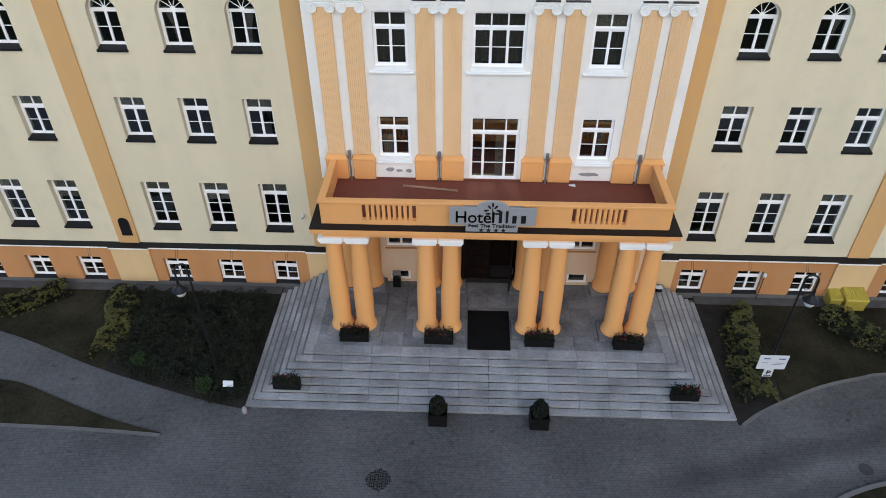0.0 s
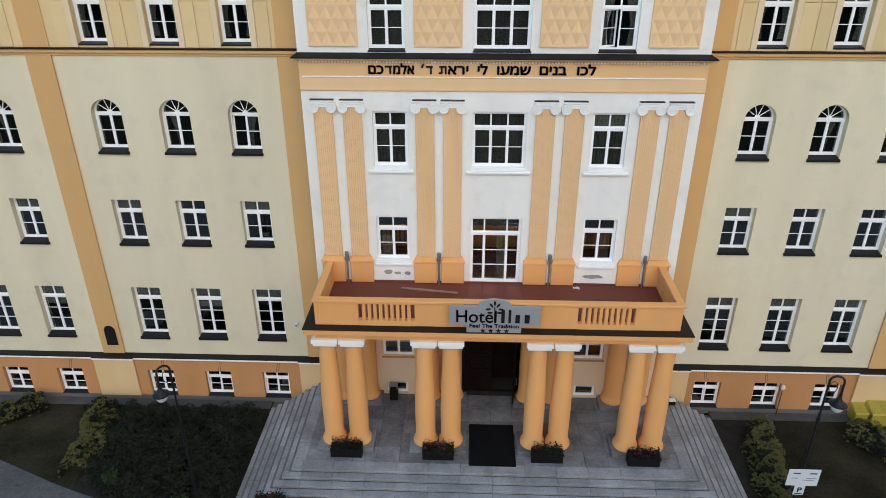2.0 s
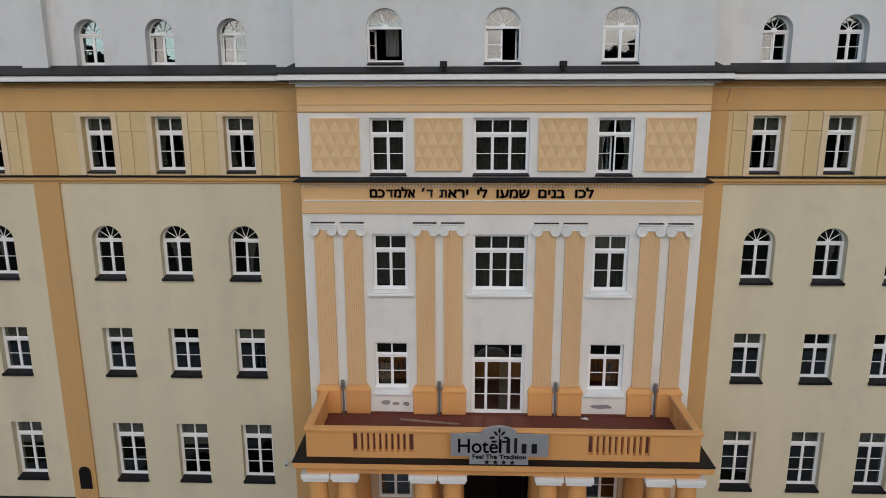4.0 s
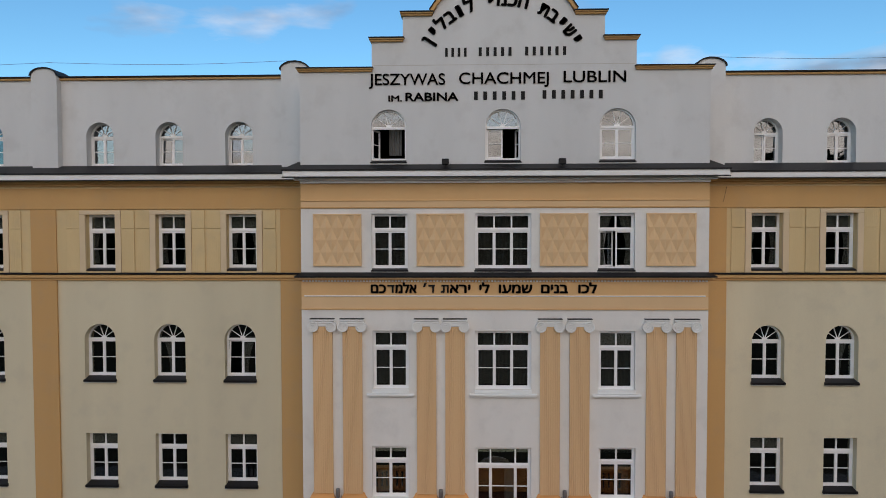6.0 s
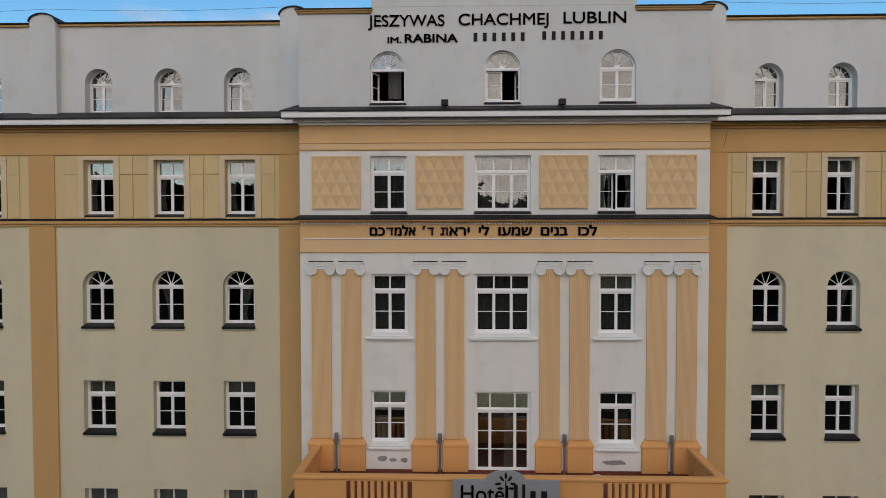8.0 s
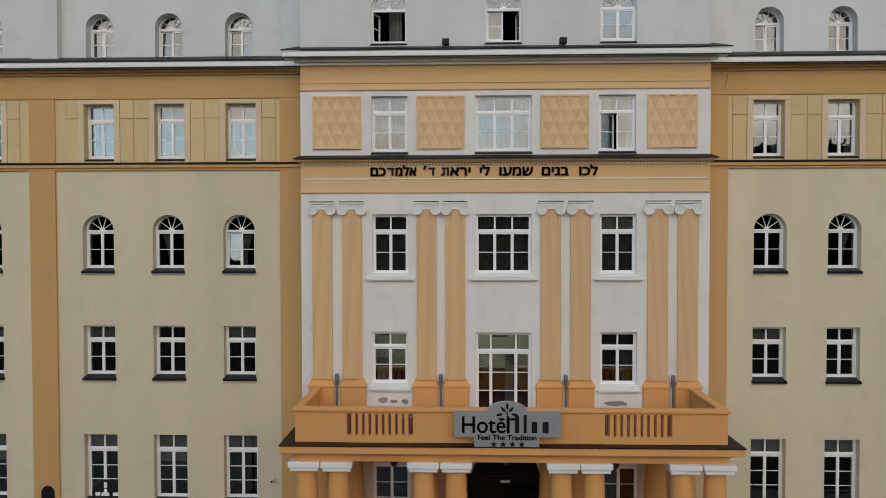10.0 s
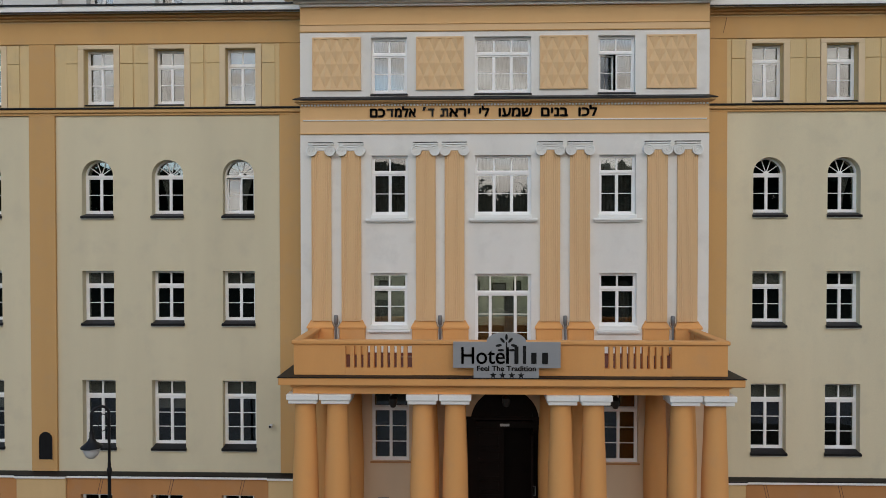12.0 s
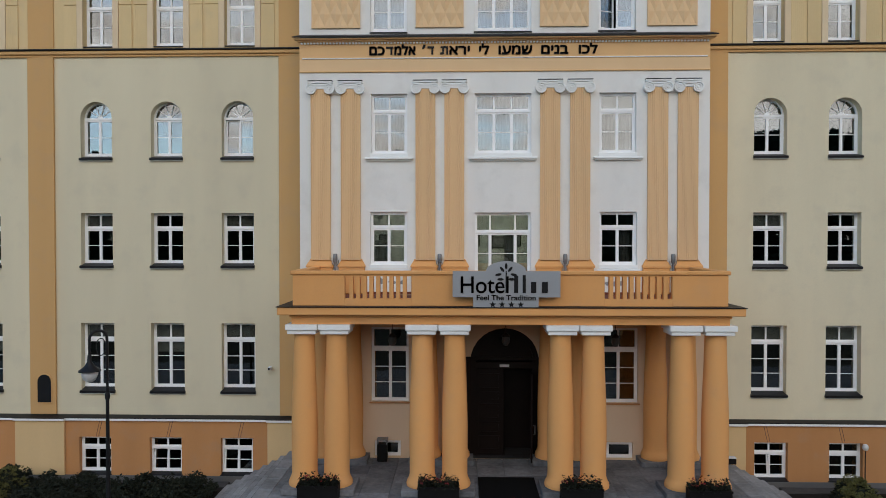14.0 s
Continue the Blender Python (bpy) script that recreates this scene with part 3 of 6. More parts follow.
gable = [(-HALF, 21.0), (HALF, 21.0), (HALF, 24.86), (4.92, 24.86), (4.92, 25.96), (3.75, 25.96), (3.75, 26.9), (2.65, 26.9)] + top[1:-1] + [(-2.65, 26.9), (-3.75, 26.9), (-3.75, 25.96), (-4.92, 25.96), (-4.92, 24.86), (-HALF, 24.86)]
wall("wall_gable", gable, [arch(x, 1.33, 21.5, 23.46) for x in (-4.3, -0.02, 4.24)], -0.1, THICK, PALE, "pale grey stepped gable with black lettering")

for i, x in enumerate(CEN):
    if i != 1:
        set_window(x, CY, 8.72, "c3", label="white casement window over the balcony", w=1.38, h=1.98, back=0.15, sill="stone")
        set_window(x * 0.993, CY, 12.9, "c4", label="white casement window with a moulded sill", w=1.36, h=2.23, back=0.15, sill="stone")
        set_window(x + (0.01 if i == 0 else -0.07), CY, 17.42, "c5" if i == 0 else "c5ajar", label="white casement window between pyramid panels", w=1.36, h=2.14, back=0.16, sill="slim",
                   ajar=() if i == 0 else ((0, 22),))
        set_window(-4.28 if i == 0 else 4.42, 0.2, 3.47, "c1", label="tall white window behind the columns", w=1.44, h=2.85, back=0.16, rows=3, sill="thin")
        set_window(-4.37 if i == 0 else 4.45, 0.2, 1.36, "vent", label="low white cellar window at the porch floor", w=1.0, h=0.62, back=0.12, rows=1, cols=1, top=0.02, sill="none")
    else:
        set_window(0, CY, 7.63, "c3door", label="white glazed balcony door with side lights", w=2.1, h=3.05, back=0.15, cols=3, rows=3, top=0.24, widths=(0.26, 0.48, 0.26), sill="none")
        set_window(0, CY, 12.9, "c4mid", label="three-part white window with a moulded sill", w=2.1, h=2.23, back=0.15, cols=3, sill="stone")
        set_window(-0.01, CY, 17.42, "c5mid", label="three-part white window between pyramid panels", w=2.1, h=2.14, back=0.16, cols=3, sill="slim")
set_window(-4.3, -0.1, 21.5, "g1", label="round-headed gable window with an open sash", w=1.33, h=1.96, back=0.14, arched=True, sill="slim", ajar=((0, 70), (1, 85)))
set_window(-0.02, -0.1, 21.5, "g2", label="round-headed gable window with one sash open", w=1.33, h=1.96, back=0.14, arched=True, sill="slim", ajar=((1, 80),), tilt=((0, 4.0),))
set_window(4.24, -0.1, 21.5, "g3", label="closed round-headed gable window", w=1.33, h=1.96, back=0.14, arched=True, sill="slim")

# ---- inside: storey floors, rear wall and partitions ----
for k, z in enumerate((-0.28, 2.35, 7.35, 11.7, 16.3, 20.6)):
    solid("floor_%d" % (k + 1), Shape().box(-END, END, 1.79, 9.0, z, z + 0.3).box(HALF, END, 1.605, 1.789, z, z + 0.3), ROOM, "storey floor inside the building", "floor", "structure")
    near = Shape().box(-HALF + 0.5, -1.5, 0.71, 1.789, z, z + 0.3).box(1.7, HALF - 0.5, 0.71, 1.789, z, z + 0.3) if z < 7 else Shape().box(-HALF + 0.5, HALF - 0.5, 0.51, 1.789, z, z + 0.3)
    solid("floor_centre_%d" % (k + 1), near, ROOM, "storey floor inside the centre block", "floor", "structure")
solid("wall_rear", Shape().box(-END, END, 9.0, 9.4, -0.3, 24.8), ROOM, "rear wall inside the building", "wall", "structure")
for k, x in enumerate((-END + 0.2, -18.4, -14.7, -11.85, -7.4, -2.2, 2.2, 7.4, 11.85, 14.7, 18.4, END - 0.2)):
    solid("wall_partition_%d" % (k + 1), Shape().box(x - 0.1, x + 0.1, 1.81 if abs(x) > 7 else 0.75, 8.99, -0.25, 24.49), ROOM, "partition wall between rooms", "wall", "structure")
for side, name in ((-1, "west"), (1, "east")):
    WING_Y, ATTIC_Y = WINGS[name]
    a, b = sorted((side * (HALF - 0.25), side * END))
    solid("roof_" + name, Shape().box(a, b, ATTIC_Y + THICK, 8.99, 24.75, 24.95), TIN, "flat dark roof of the wing", "roof", "structure")
    a, b = sorted((side * HALF, side * (HALF - 0.5)))
    solid("wall_return_" + name, Shape().box(a, b, 0.71, WING_Y + 0.3, -0.3, 7.6).box(a, b, 0.501, WING_Y + 0.3, 7.6, 21.0).box(a, b, 0.401, ATTIC_Y + 0.3, 21.0, 24.85), PALE,
          "return wall of the projecting centre block", "wall", "structure")
solid("roof_centre", Shape().box(-HALF + 0.5, HALF - 0.5, 0.41, 8.99, 24.5, 24.74), TIN, "flat dark roof of the centre block", "roof", "structure")

# ---- cornices, bands and pilasters ----
def cornice(name, x0, x1, y, label, ends=0.5):
    """The main cornice: moulded soffit, white gutter board and a sloping black sheet metal roof."""
    c = holder(name, label, "cornice", kind="structure")
    s = Shape()
    s.box(x0, x1, y - 0.10, y - 0.002, 20.7, 20.80, 0.01)
    s.box(x0 - 0.2 * (ends > 0), x1 + 0.2 * (ends > 0), y - 0.26, y - 0.002, 20.80, 20.92, 0.015)
    part("soffit", s, TRIM if ends else OCHRE, c)
    part("gutter_board", Shape().box(x0 - ends, x1 + ends, y - 0.52, y - 0.002, 20.92, 21.14, 0.02), TRIM, c, "white gutter board")
    e = ends
    part("drip_edge", Shape().box(x0 - e - 0.02, x1 + e + 0.02, y - 0.54, y - 0.48, 20.885, 20.918), TIN, c)
    part("flashing", Shape().add([(x0 - e - 0.04, y - 0.56, 21.14), (x1 + e + 0.04, y - 0.56, 21.14), (x1 + e * 0.3, y + 0.45, 21.5), (x0 - e * 0.3, y + 0.45, 21.5),
                                  (x0 - e - 0.04, y - 0.56, 21.19), (x1 + e + 0.04, y - 0.56, 21.19), (x1 + e * 0.3, y + 0.45, 21.56), (x0 - e * 0.3, y + 0.45, 21.56)],
                                 [(0, 1, 2, 3), (4, 5, 6, 7), (0, 1, 5, 4), (1, 2, 6, 5), (2, 3, 7, 6), (3, 0, 4, 7)]), TIN, c, "sloping black sheet metal flashing")
    return c


cornice("cornice_centre", -HALF, HALF, CY - 0.02, "projecting white cornice with black flashing", 0.55)
for side, name in ((-1, "west"), (1, "east")):
    WING_Y, ATTIC_Y = WINGS[name]
    a, b = sorted((side * (HALF + 0.02), side * END))
    cornice("cornice_" + name, a, b, WING_Y, "projecting white cornice with black flashing", 0)
    solid("trim_top_band_" + name, Shape().box(a, b, WING_Y - 0.06, WING_Y - 0.002, 19.78, 20.615, 0.01), OCHRE, "dark ochre band below the cornice", "band", "structure")
    cap, mould = Shape().box(a, b, WING_Y - 0.19, WING_Y - 0.002, 17.175, 17.24, 0.015), Shape().box(a, b, WING_Y - 0.14, WING_Y - 0.002, 17.02, 17.172, 0.03)
    mould.box(a, b, WING_Y - 0.075, WING_Y - 0.002, 16.93, 17.018, 0.015)
    solid("trim_course_" + name, cap, TIN, "black metal covered string course", "string course", "structure")
    solid("trim_course_lower_" + name, mould, OCHRE, "ochre moulding under the string course", "moulding", "structure")
    front = WING_Y - FOOT
    solid("trim_plinth_cap_" + name, Shape().add([(a, front - 0.1, 2.575), (b, front - 0.1, 2.575), (b, WING_Y - 0.002, 2.625), (a, WING_Y - 0.002, 2.625), (a, front - 0.1, 2.545), (b, front - 0.1, 2.545), (b, WING_Y - 0.002, 2.552), (a, WING_Y - 0.002, 2.552)],
          [(0, 1, 2, 3), (4, 5, 6, 7), (0, 1, 5, 4), (1, 2, 6, 5), (2, 3, 7, 6), (3, 0, 4, 7)]), TIN, "sloping black metal cap of the basement", "flashing", "structure")
    solid("trim_plinth_line_" + name, Shape().box(a, b, front - 0.1, front - 0.002, 2.45, 2.543, 0.015), TRIM, "white moulding under the metal cap", "moulding", "structure")
    solid("pavement_wall_strip_" + name, Shape().box(side * 10.75, b if side > 0 else a, front - 0.62, front - 0.052, -0.04, 0.07, 0.01), STRIP, "grey slab strip along the foot of the wall", "paving", "structure")
    solid("baseboard_stone_" + name, Shape().box(a, b, front - 0.05, front - 0.002, -0.2, 0.27, 0.01), KERB, "grey stone foot of the basement wall", "plinth", "structure")
    solid("trim_attic_coping_" + name, Shape().box(a, b, ATTIC_Y - 0.1, ATTIC_Y + THICK + 0.05, 25.02, 25.11, 0.02), OCHRE, "ochre moulded coping of the attic", "coping", "structure")
    solid("trim_attic_cap_" + name, Shape().box(a, b, ATTIC_Y - 0.16, ATTIC_Y + THICK + 0.1, 25.113, 25.17, 0.01), TIN, "black metal cap of the attic", "coping", "structure")
    # pilasters
    for cx, w in ((HALF + 0.57, 1.14), (18.37, 1.05), (28.6, 1.05)):
        x = side * cx
        solid("trim_pilaster_" + name, Shape().box(x - w / 2, x + w / 2, WING_Y - 0.1, WING_Y - 0.002, 2.64, 16.925, 0.01), OCHRE, "ochre pilaster strip on the wing", "pilaster", "structure")
        solid("trim_pilaster_top_" + name, Shape().box(x - w / 2, x + w / 2, WING_Y - 0.05, WING_Y - 0.002, 17.245, 19.775, 0.01), OCHRE, "ochre panel in the frieze", "pilaster", "structure")
        bw = 2.0 if cx > 10 else (2.0 if side < 0 else 2.5)
        solid("trim_pilaster_foot_" + name, Shape().box(x - bw / 2, x + bw / 2, WING_Y - FOOT - 0.1, WING_Y - FOOT - 0.002, 0.275, 2.445, 0.01), FOOTSAND, "sand-yellow pilaster foot", "pilaster", "structure")
        fy = WING_Y - FOOT
        solid("trim_foot_cap_" + name, Shape().box(x - bw / 2 - 0.04, x + bw / 2 + 0.04, fy - 0.2, fy - 0.102, 2.546, 2.585, 0.01), TIN, "black metal cap over the pilaster foot", "flashing", "structure")
        solid("trim_foot_line_" + name, Shape().box(x - bw / 2 - 0.03, x + bw / 2 + 0.03, fy - 0.19, fy - 0.102, 2.45, 2.543, 0.015), TRIM, "white moulding over the pilaster foot", "moulding", "structure")
        aw = w if cx > 10 else 1.1
        zc = 25.32 if cx < 10 else 25.15
        pier = [(x - aw / 2, 21.4), (x + aw / 2, 21.4)] + [(x + aw / 2 * math.cos(math.pi * i / 12), zc + 0.3 * math.sin(math.pi * i / 12)) for i in range(13)]
        cap = [(x + (aw / 2 + 0.06) * math.cos(math.pi * i / 12), zc + 0.005 + 0.35 * math.sin(math.pi * i / 12)) for i in range(13)] + \
              [(x + (aw / 2) * math.cos(math.pi * i / 12), zc + 0.005 + 0.30 * math.sin(math.pi * i / 12)) for i in range(12, -1, -1)]
        p = holder("attic_pier", "pale grey round-topped attic pier with a black metal cap", "pier", kind="structure")
        part("pier", Shape().prism(pier, ATTIC_Y - 0.3, ATTIC_Y + 0.6), PALE, p)
        part("pier_cap", Shape().prism(cap, ATTIC_Y - 0.36, ATTIC_Y + 0.66), TIN, p)
    # frieze strips either side of each window
    for x in [side * (c - 0.12) for c in COLS]:
        fr = holder("frieze_surround", "sand-yellow surround of a frieze window", "surround", kind="structure")
        part("lintel", Shape().box(x - 0.84, x + 0.84, WING_Y - 0.075, WING_Y - 0.002, 19.574, 19.74, 0.01), FRAMESAND, fr)
        reach = 1.38 if abs(x) < 17 else 1.34
        for sx in (-1, 1):
            a, b = sorted((x + sx * 0.605, x + sx * 0.84))
            part("jamb_board", Shape().box(a, b, WING_Y - 0.075, WING_Y - 0.002, 17.25, 19.573, 0.01), FRAMESAND, fr)
            a, b = sorted((x + sx * 0.85, x + sx * reach))
            for z0, z1 in ((17.25, 18.99), (19.01, 19.74)):
                board, n = Shape().box(a, b, WING_Y - 0.045, WING_Y - 0.002, z0, z1, 0.008), 7
                for k in range(n):
                    p, q = a + (b - a) * k / n, a + (b - a) * (k + 1) / n
                    board.box(p + 0.006, q - 0.006, WING_Y - 0.051, WING_Y - 0.0455, z0 + 0.01, z1 - 0.01, 0.003)
                part("fluted_board", board, SAND, fr)

# ---- centre block ornament ----
BEFORE = set(scene.objects)
PX = 0.0           # middle of the porch
solid("trim_ledge", Shape().add(
    [(-HALF - 0.22, -0.3, 17.17), (HALF + 0.22, -0.3, 17.17), (HALF, -0.002, 17.29), (-HALF, -0.002, 17.29), (-HALF - 0.22, -0.3, 17.215), (HALF + 0.22, -0.3, 17.215), (HALF, -0.002, 17.35), (-HALF, -0.002, 17.35)],
    [(0, 1, 2, 3), (4, 5, 6, 7), (0, 1, 5, 4), (1, 2, 6, 5), (2, 3, 7, 6), (3, 0, 4, 7)]), TIN, "black metal ledge above the lettered band", "ledge", "structure")
solid("trim_ledge_moulding", Shape().box(-HALF - 0.17, HALF + 0.17, -0.25, -0.002, 17.115, 17.167, 0.015).box(-HALF - 0.08, HALF + 0.08, -0.15, -0.002, 17.06, 17.113, 0.02), PEACH, "peach moulding under the ledge", "moulding", "structure")
s = Shape()
for i in range(126):
    x = -7.55 + i * 15.1 / 125
    s.box(x - 0.036, x + 0.036, -0.075, -0.004, 16.985, 17.052, 0.01)
solid("trim_bead_row", s, TRIM, "row of small white beads", "moulding", "structure")
solid("trim_white_line", Shape().box(-HALF + 0.1, HALF - 0.1, -0.04, -0.002, 16.43, 16.475, 0.012), TRIM, "thin white moulding on the band", "moulding", "structure")
solid("trim_band_edge", Shape().box(-HALF, HALF, -0.05, -0.002, 15.93, 15.985, 0.012), PEACH, "peach lower edge of the lettered band", "moulding", "structure")
solid("trim_top_line", Shape().box(-HALF, HALF, -0.035, -0.002, 20.03, 20.08, 0.012), PEACH, "peach moulding on the upper band", "moulding", "structure")
solid("trim_pale_strip", Shape().box(-HALF + 0.002, HALF - 0.002, -0.008, -0.002, 19.815, 20.026).box(-HALF + 0.002, HALF - 0.002, -0.008, -0.002, 15.99, 16.426), SHAFT, "paler strips along the peach bands", "band", "structure")
solid("trim_frieze_line", Shape().box(-HALF, HALF, -0.04, -0.002, 19.76, 19.81, 0.012), OCHRE, "ochre moulding above the frieze", "moulding", "structure")


def pyramid_panel(x0, x1):
    """A peach frieze panel of four rows of low pyramids inside a thin frame."""
    z0, z1 = 17.58, 19.56
    p = holder("pyramid_panel", "peach frieze panel of low moulded pyramids", "panel", kind="structure", group="pyramid panels of the frieze")
    part("panel_frame", ring(rect(x0, x1, z0, z1), rect(x0 + 0.06, x1 - 0.06, z0 + 0.06, z1 - 0.06), -0.07, -0.002), SHAFT, p)
    a, b, c, d = x0 + 0.06, x1 - 0.06, z0 + 0.06, z1 - 0.06
    w, h, s = (b - a) / 4, (d - c) / 4, Shape()
    lo, hi = -0.022, -0.085
    for j in range(5):
        for i in range(-1, 5):
            mx, mz = a + (i + (0.5 if j % 2 == 0 else 1.0)) * w, c + j * h
            if mx < a - 0.01 or mx > b + 0.01:
                continue
            l, r = max(mx - w / 2, a), min(mx + w / 2, b)
            for tip in ([mz + h] if j < 4 else []) + ([mz - h] if j > 0 else []):
                s.add([(l, lo, mz), (mx, hi, mz), (r, lo, mz), (mx, lo, tip)], [(0, 1, 3), (1, 2, 3)] if l < mx < r else ([(1, 2, 3)] if l >= mx else [(0, 1, 3)]))
    ob = part("pyramids", s.mesh("pyramids", SHAFT, fix=False), SHAFT, p)
    part("panel_back", Shape().box(a, b, -0.0195, -0.002, c, d), PEACH, p)
    return p


for x0, x1 in ((-7.17, -5.34), (-3.26, -1.47), (1.36, 3.16), (5.32, 7.15)):
    pyramid_panel(x0, x1)

# fluted pilasters with scroll capitals
def scroll_capital(c, x):
    """A white ionic capital: abacus with a black cover, a channel and two scrolls."""
    ob = part("capital", Shape().box(x - 0.47, x + 0.47, -0.17, -0.002, 15.515, 15.585, 0.015).box(x - 0.37, x + 0.37, -0.12, -0.002, 15.30, 15.50, 0.02).box(x - 0.36, x + 0.36, -0.15, -0.121, 15.42, 15.49, 0.01), TRIM, c, "white scroll capital")
    part("capital_cover", Shape().box(x - 0.46, x + 0.46, -0.18, -0.002, 15.588, 15.615), TIN, ob, "black metal cover")
    for sx in (-1, 1):
        s = Shape()
        n, cx, cz = 24, x + sx * 0.345, 15.30

        def disc(r, dx=0.0):
            return [(cx + dx + r * math.cos(2 * math.pi * i / n), cz + r * math.sin(2 * math.pi * i / n)) for i in range(n)]
        s.prism(disc(0.20), -0.15, -0.002)
        rim = ring(disc(0.20), disc(0.155, -sx * 0.008), -0.20, -0.1505)
        roll = ring(disc(0.118, -sx * 0.01), disc(0.08), -0.19, -0.1505)
        s.add(rim.v, rim.f).add(roll.v, roll.f)
        s.prism(disc(0.045), -0.205, -0.1505)
        part("scroll", s, TRIM, ob)


def wall_pilaster(x):
    w = 0.74
    p = holder("fluted_pilaster", "peach fluted pilaster with a white scroll capital", "pilaster", kind="structure", group="fluted pilasters")
    s = Shape()
    n = 9
    step = w / n
    pts = [(x - w / 2, -0.002)]
    for i in range(n):
        l = x - w / 2 + i * step
        pts += [(l + 0.004, -0.10), (l + step * 0.36, -0.10), (l + step * 0.45, -0.078), (l + step * 0.87, -0.078), (l + step - 0.002, -0.10)]
    pts += [(x + w / 2, -0.10), (x + w / 2, -0.002)]
    k = len(pts)
    vs = [(a, b, 8.9) for a, b in pts] + [(a, b, 15.30) for a, b in pts]
    s.add(vs, [(i, i + 1, k + i + 1, k + i) for i in range(k - 1)])
    part("fluted_shaft", s, SHAFT, p)
    scroll_capital(p, x)
    return p


def pilaster_foot(x):
    w = 0.98
    s = Shape()
    s.box(x - w / 2, x + w / 2, -0.24, -0.002, 7.63, 8.62, 0.03)
    s.add([(x - w / 2 - 0.03, -0.27, 8.62), (x + w / 2 + 0.03, -0.27, 8.62), (x + w / 2 + 0.03, -0.002, 8.62), (x - w / 2 - 0.03, -0.002, 8.62),
           (x - w / 2 - 0.03, -0.27, 8.68), (x + w / 2 + 0.03, -0.27, 8.68), (x + w / 2 + 0.03, -0.002, 8.68), (x - w / 2 - 0.03, -0.002, 8.68),
           (x - 0.38, -0.12, 8.93), (x + 0.38, -0.12, 8.93), (x + 0.38, -0.002, 8.93), (x - 0.38, -0.002, 8.93)],
          [(0, 1, 5, 4), (1, 2, 6, 5), (3, 0, 4, 7), (0, 1, 2, 3), (4, 5, 9, 8), (5, 6, 10, 9), (7, 4, 8, 11), (8, 9, 10, 11)])
    solid("trim_pilaster_foot_centre", s, ORANGE, "orange pedestal of a fluted pilaster", "pedestal", "structure")


PIL = [-6.84, -5.71, -2.9, -1.82, 1.75, 2.86, 5.72, 6.83]
for x in PIL:
    wall_pilaster(x)
for ob in set(scene.objects) - BEFORE:
    if ob.parent is None:
        ob.location.y += CY
for x in PIL:
    pilaster_foot(x + (0.035 if PIL.index(x) % 2 == 0 else -0.035) * -1)


def flood_post(x):
    """A grey post between two pedestals with a small wall light head."""
    f = holder("wall_light", "grey steel wall light on a post between pedestals", "lamp", (x, -0.3, 7.63), group="wall lights on the balcony")
    part("post", Shape().tube([(0, 0, 0), (0, 0, 1.15)], 0.042, 10), STEEL, f, smooth=True)
    part("lamp_head", Shape().lathe([(0.0, 1.12), (0.05, 1.13), (0.08, 1.2), (0.08, 1.46), (0.065, 1.5), (0.0, 1.51)], seg=14), STEEL, f, smooth=True)
    s = Shape()
    for sx in (-1, 1):
        s.tube([(0, 0, 1.05), (sx * 0.08, 0, 1.09), (sx * 0.12, 0, 1.16), (sx * 0.125, 0, 1.26)], 0.013, 6)
    part("bracket", s, STEEL, f)


for i in range(4):
    flood_post((PIL[2 * i] + PIL[2 * i + 1]) / 2)

# gable copings
def coping(x0, x1, z):
    g = holder("gable_coping", "ochre moulded coping with a black metal cover", "coping", kind="structure")
    part("moulding", Shape().box(x0 + 0.05, x1 - 0.05, -0.2, 0.45, z + 0.002, z + 0.10, 0.02).box(x0 + 0.015, x1 - 0.015, -0.26, 0.45, z + 0.07, z + 0.12, 0.01), OCHRE, g)
    part("cover", Shape().box(x0, x1, -0.3, 0.5, z + 0.122, z + 0.16), TIN, g)


for sx in (-1, 1):
    for x0, x1, z in ((4.85, 7.75, 24.86), (3.68, 5.02, 25.96), (2.6, 3.85, 26.9)):
        coping(*sorted((sx * x0, sx * x1)), z)
g = holder("gable_coping", "curved ochre coping over the gable", "coping", kind="structure")
def arc_band(r0, r1):
    half = math.asin(2.62 / R_ARC)
    return [(r1 * math.sin(a), Z_ARC + r1 * math.cos(a)) for a in [half * (1 - 2 * i / 20) for i in range(21)]] + [(r0 * math.sin(a), Z_ARC + r0 * math.cos(a)) for a in [half * (-1 + 2 * i / 20) for i in range(21)]]
part("moulding", Shape().prism(arc_band(R_ARC + 0.003, R_ARC + 0.12), -0.24, 0.45), OCHRE, g)
part("cover", Shape().prism(arc_band(R_ARC + 0.123, R_ARC + 0.16), -0.28, 0.5), TIN, g)


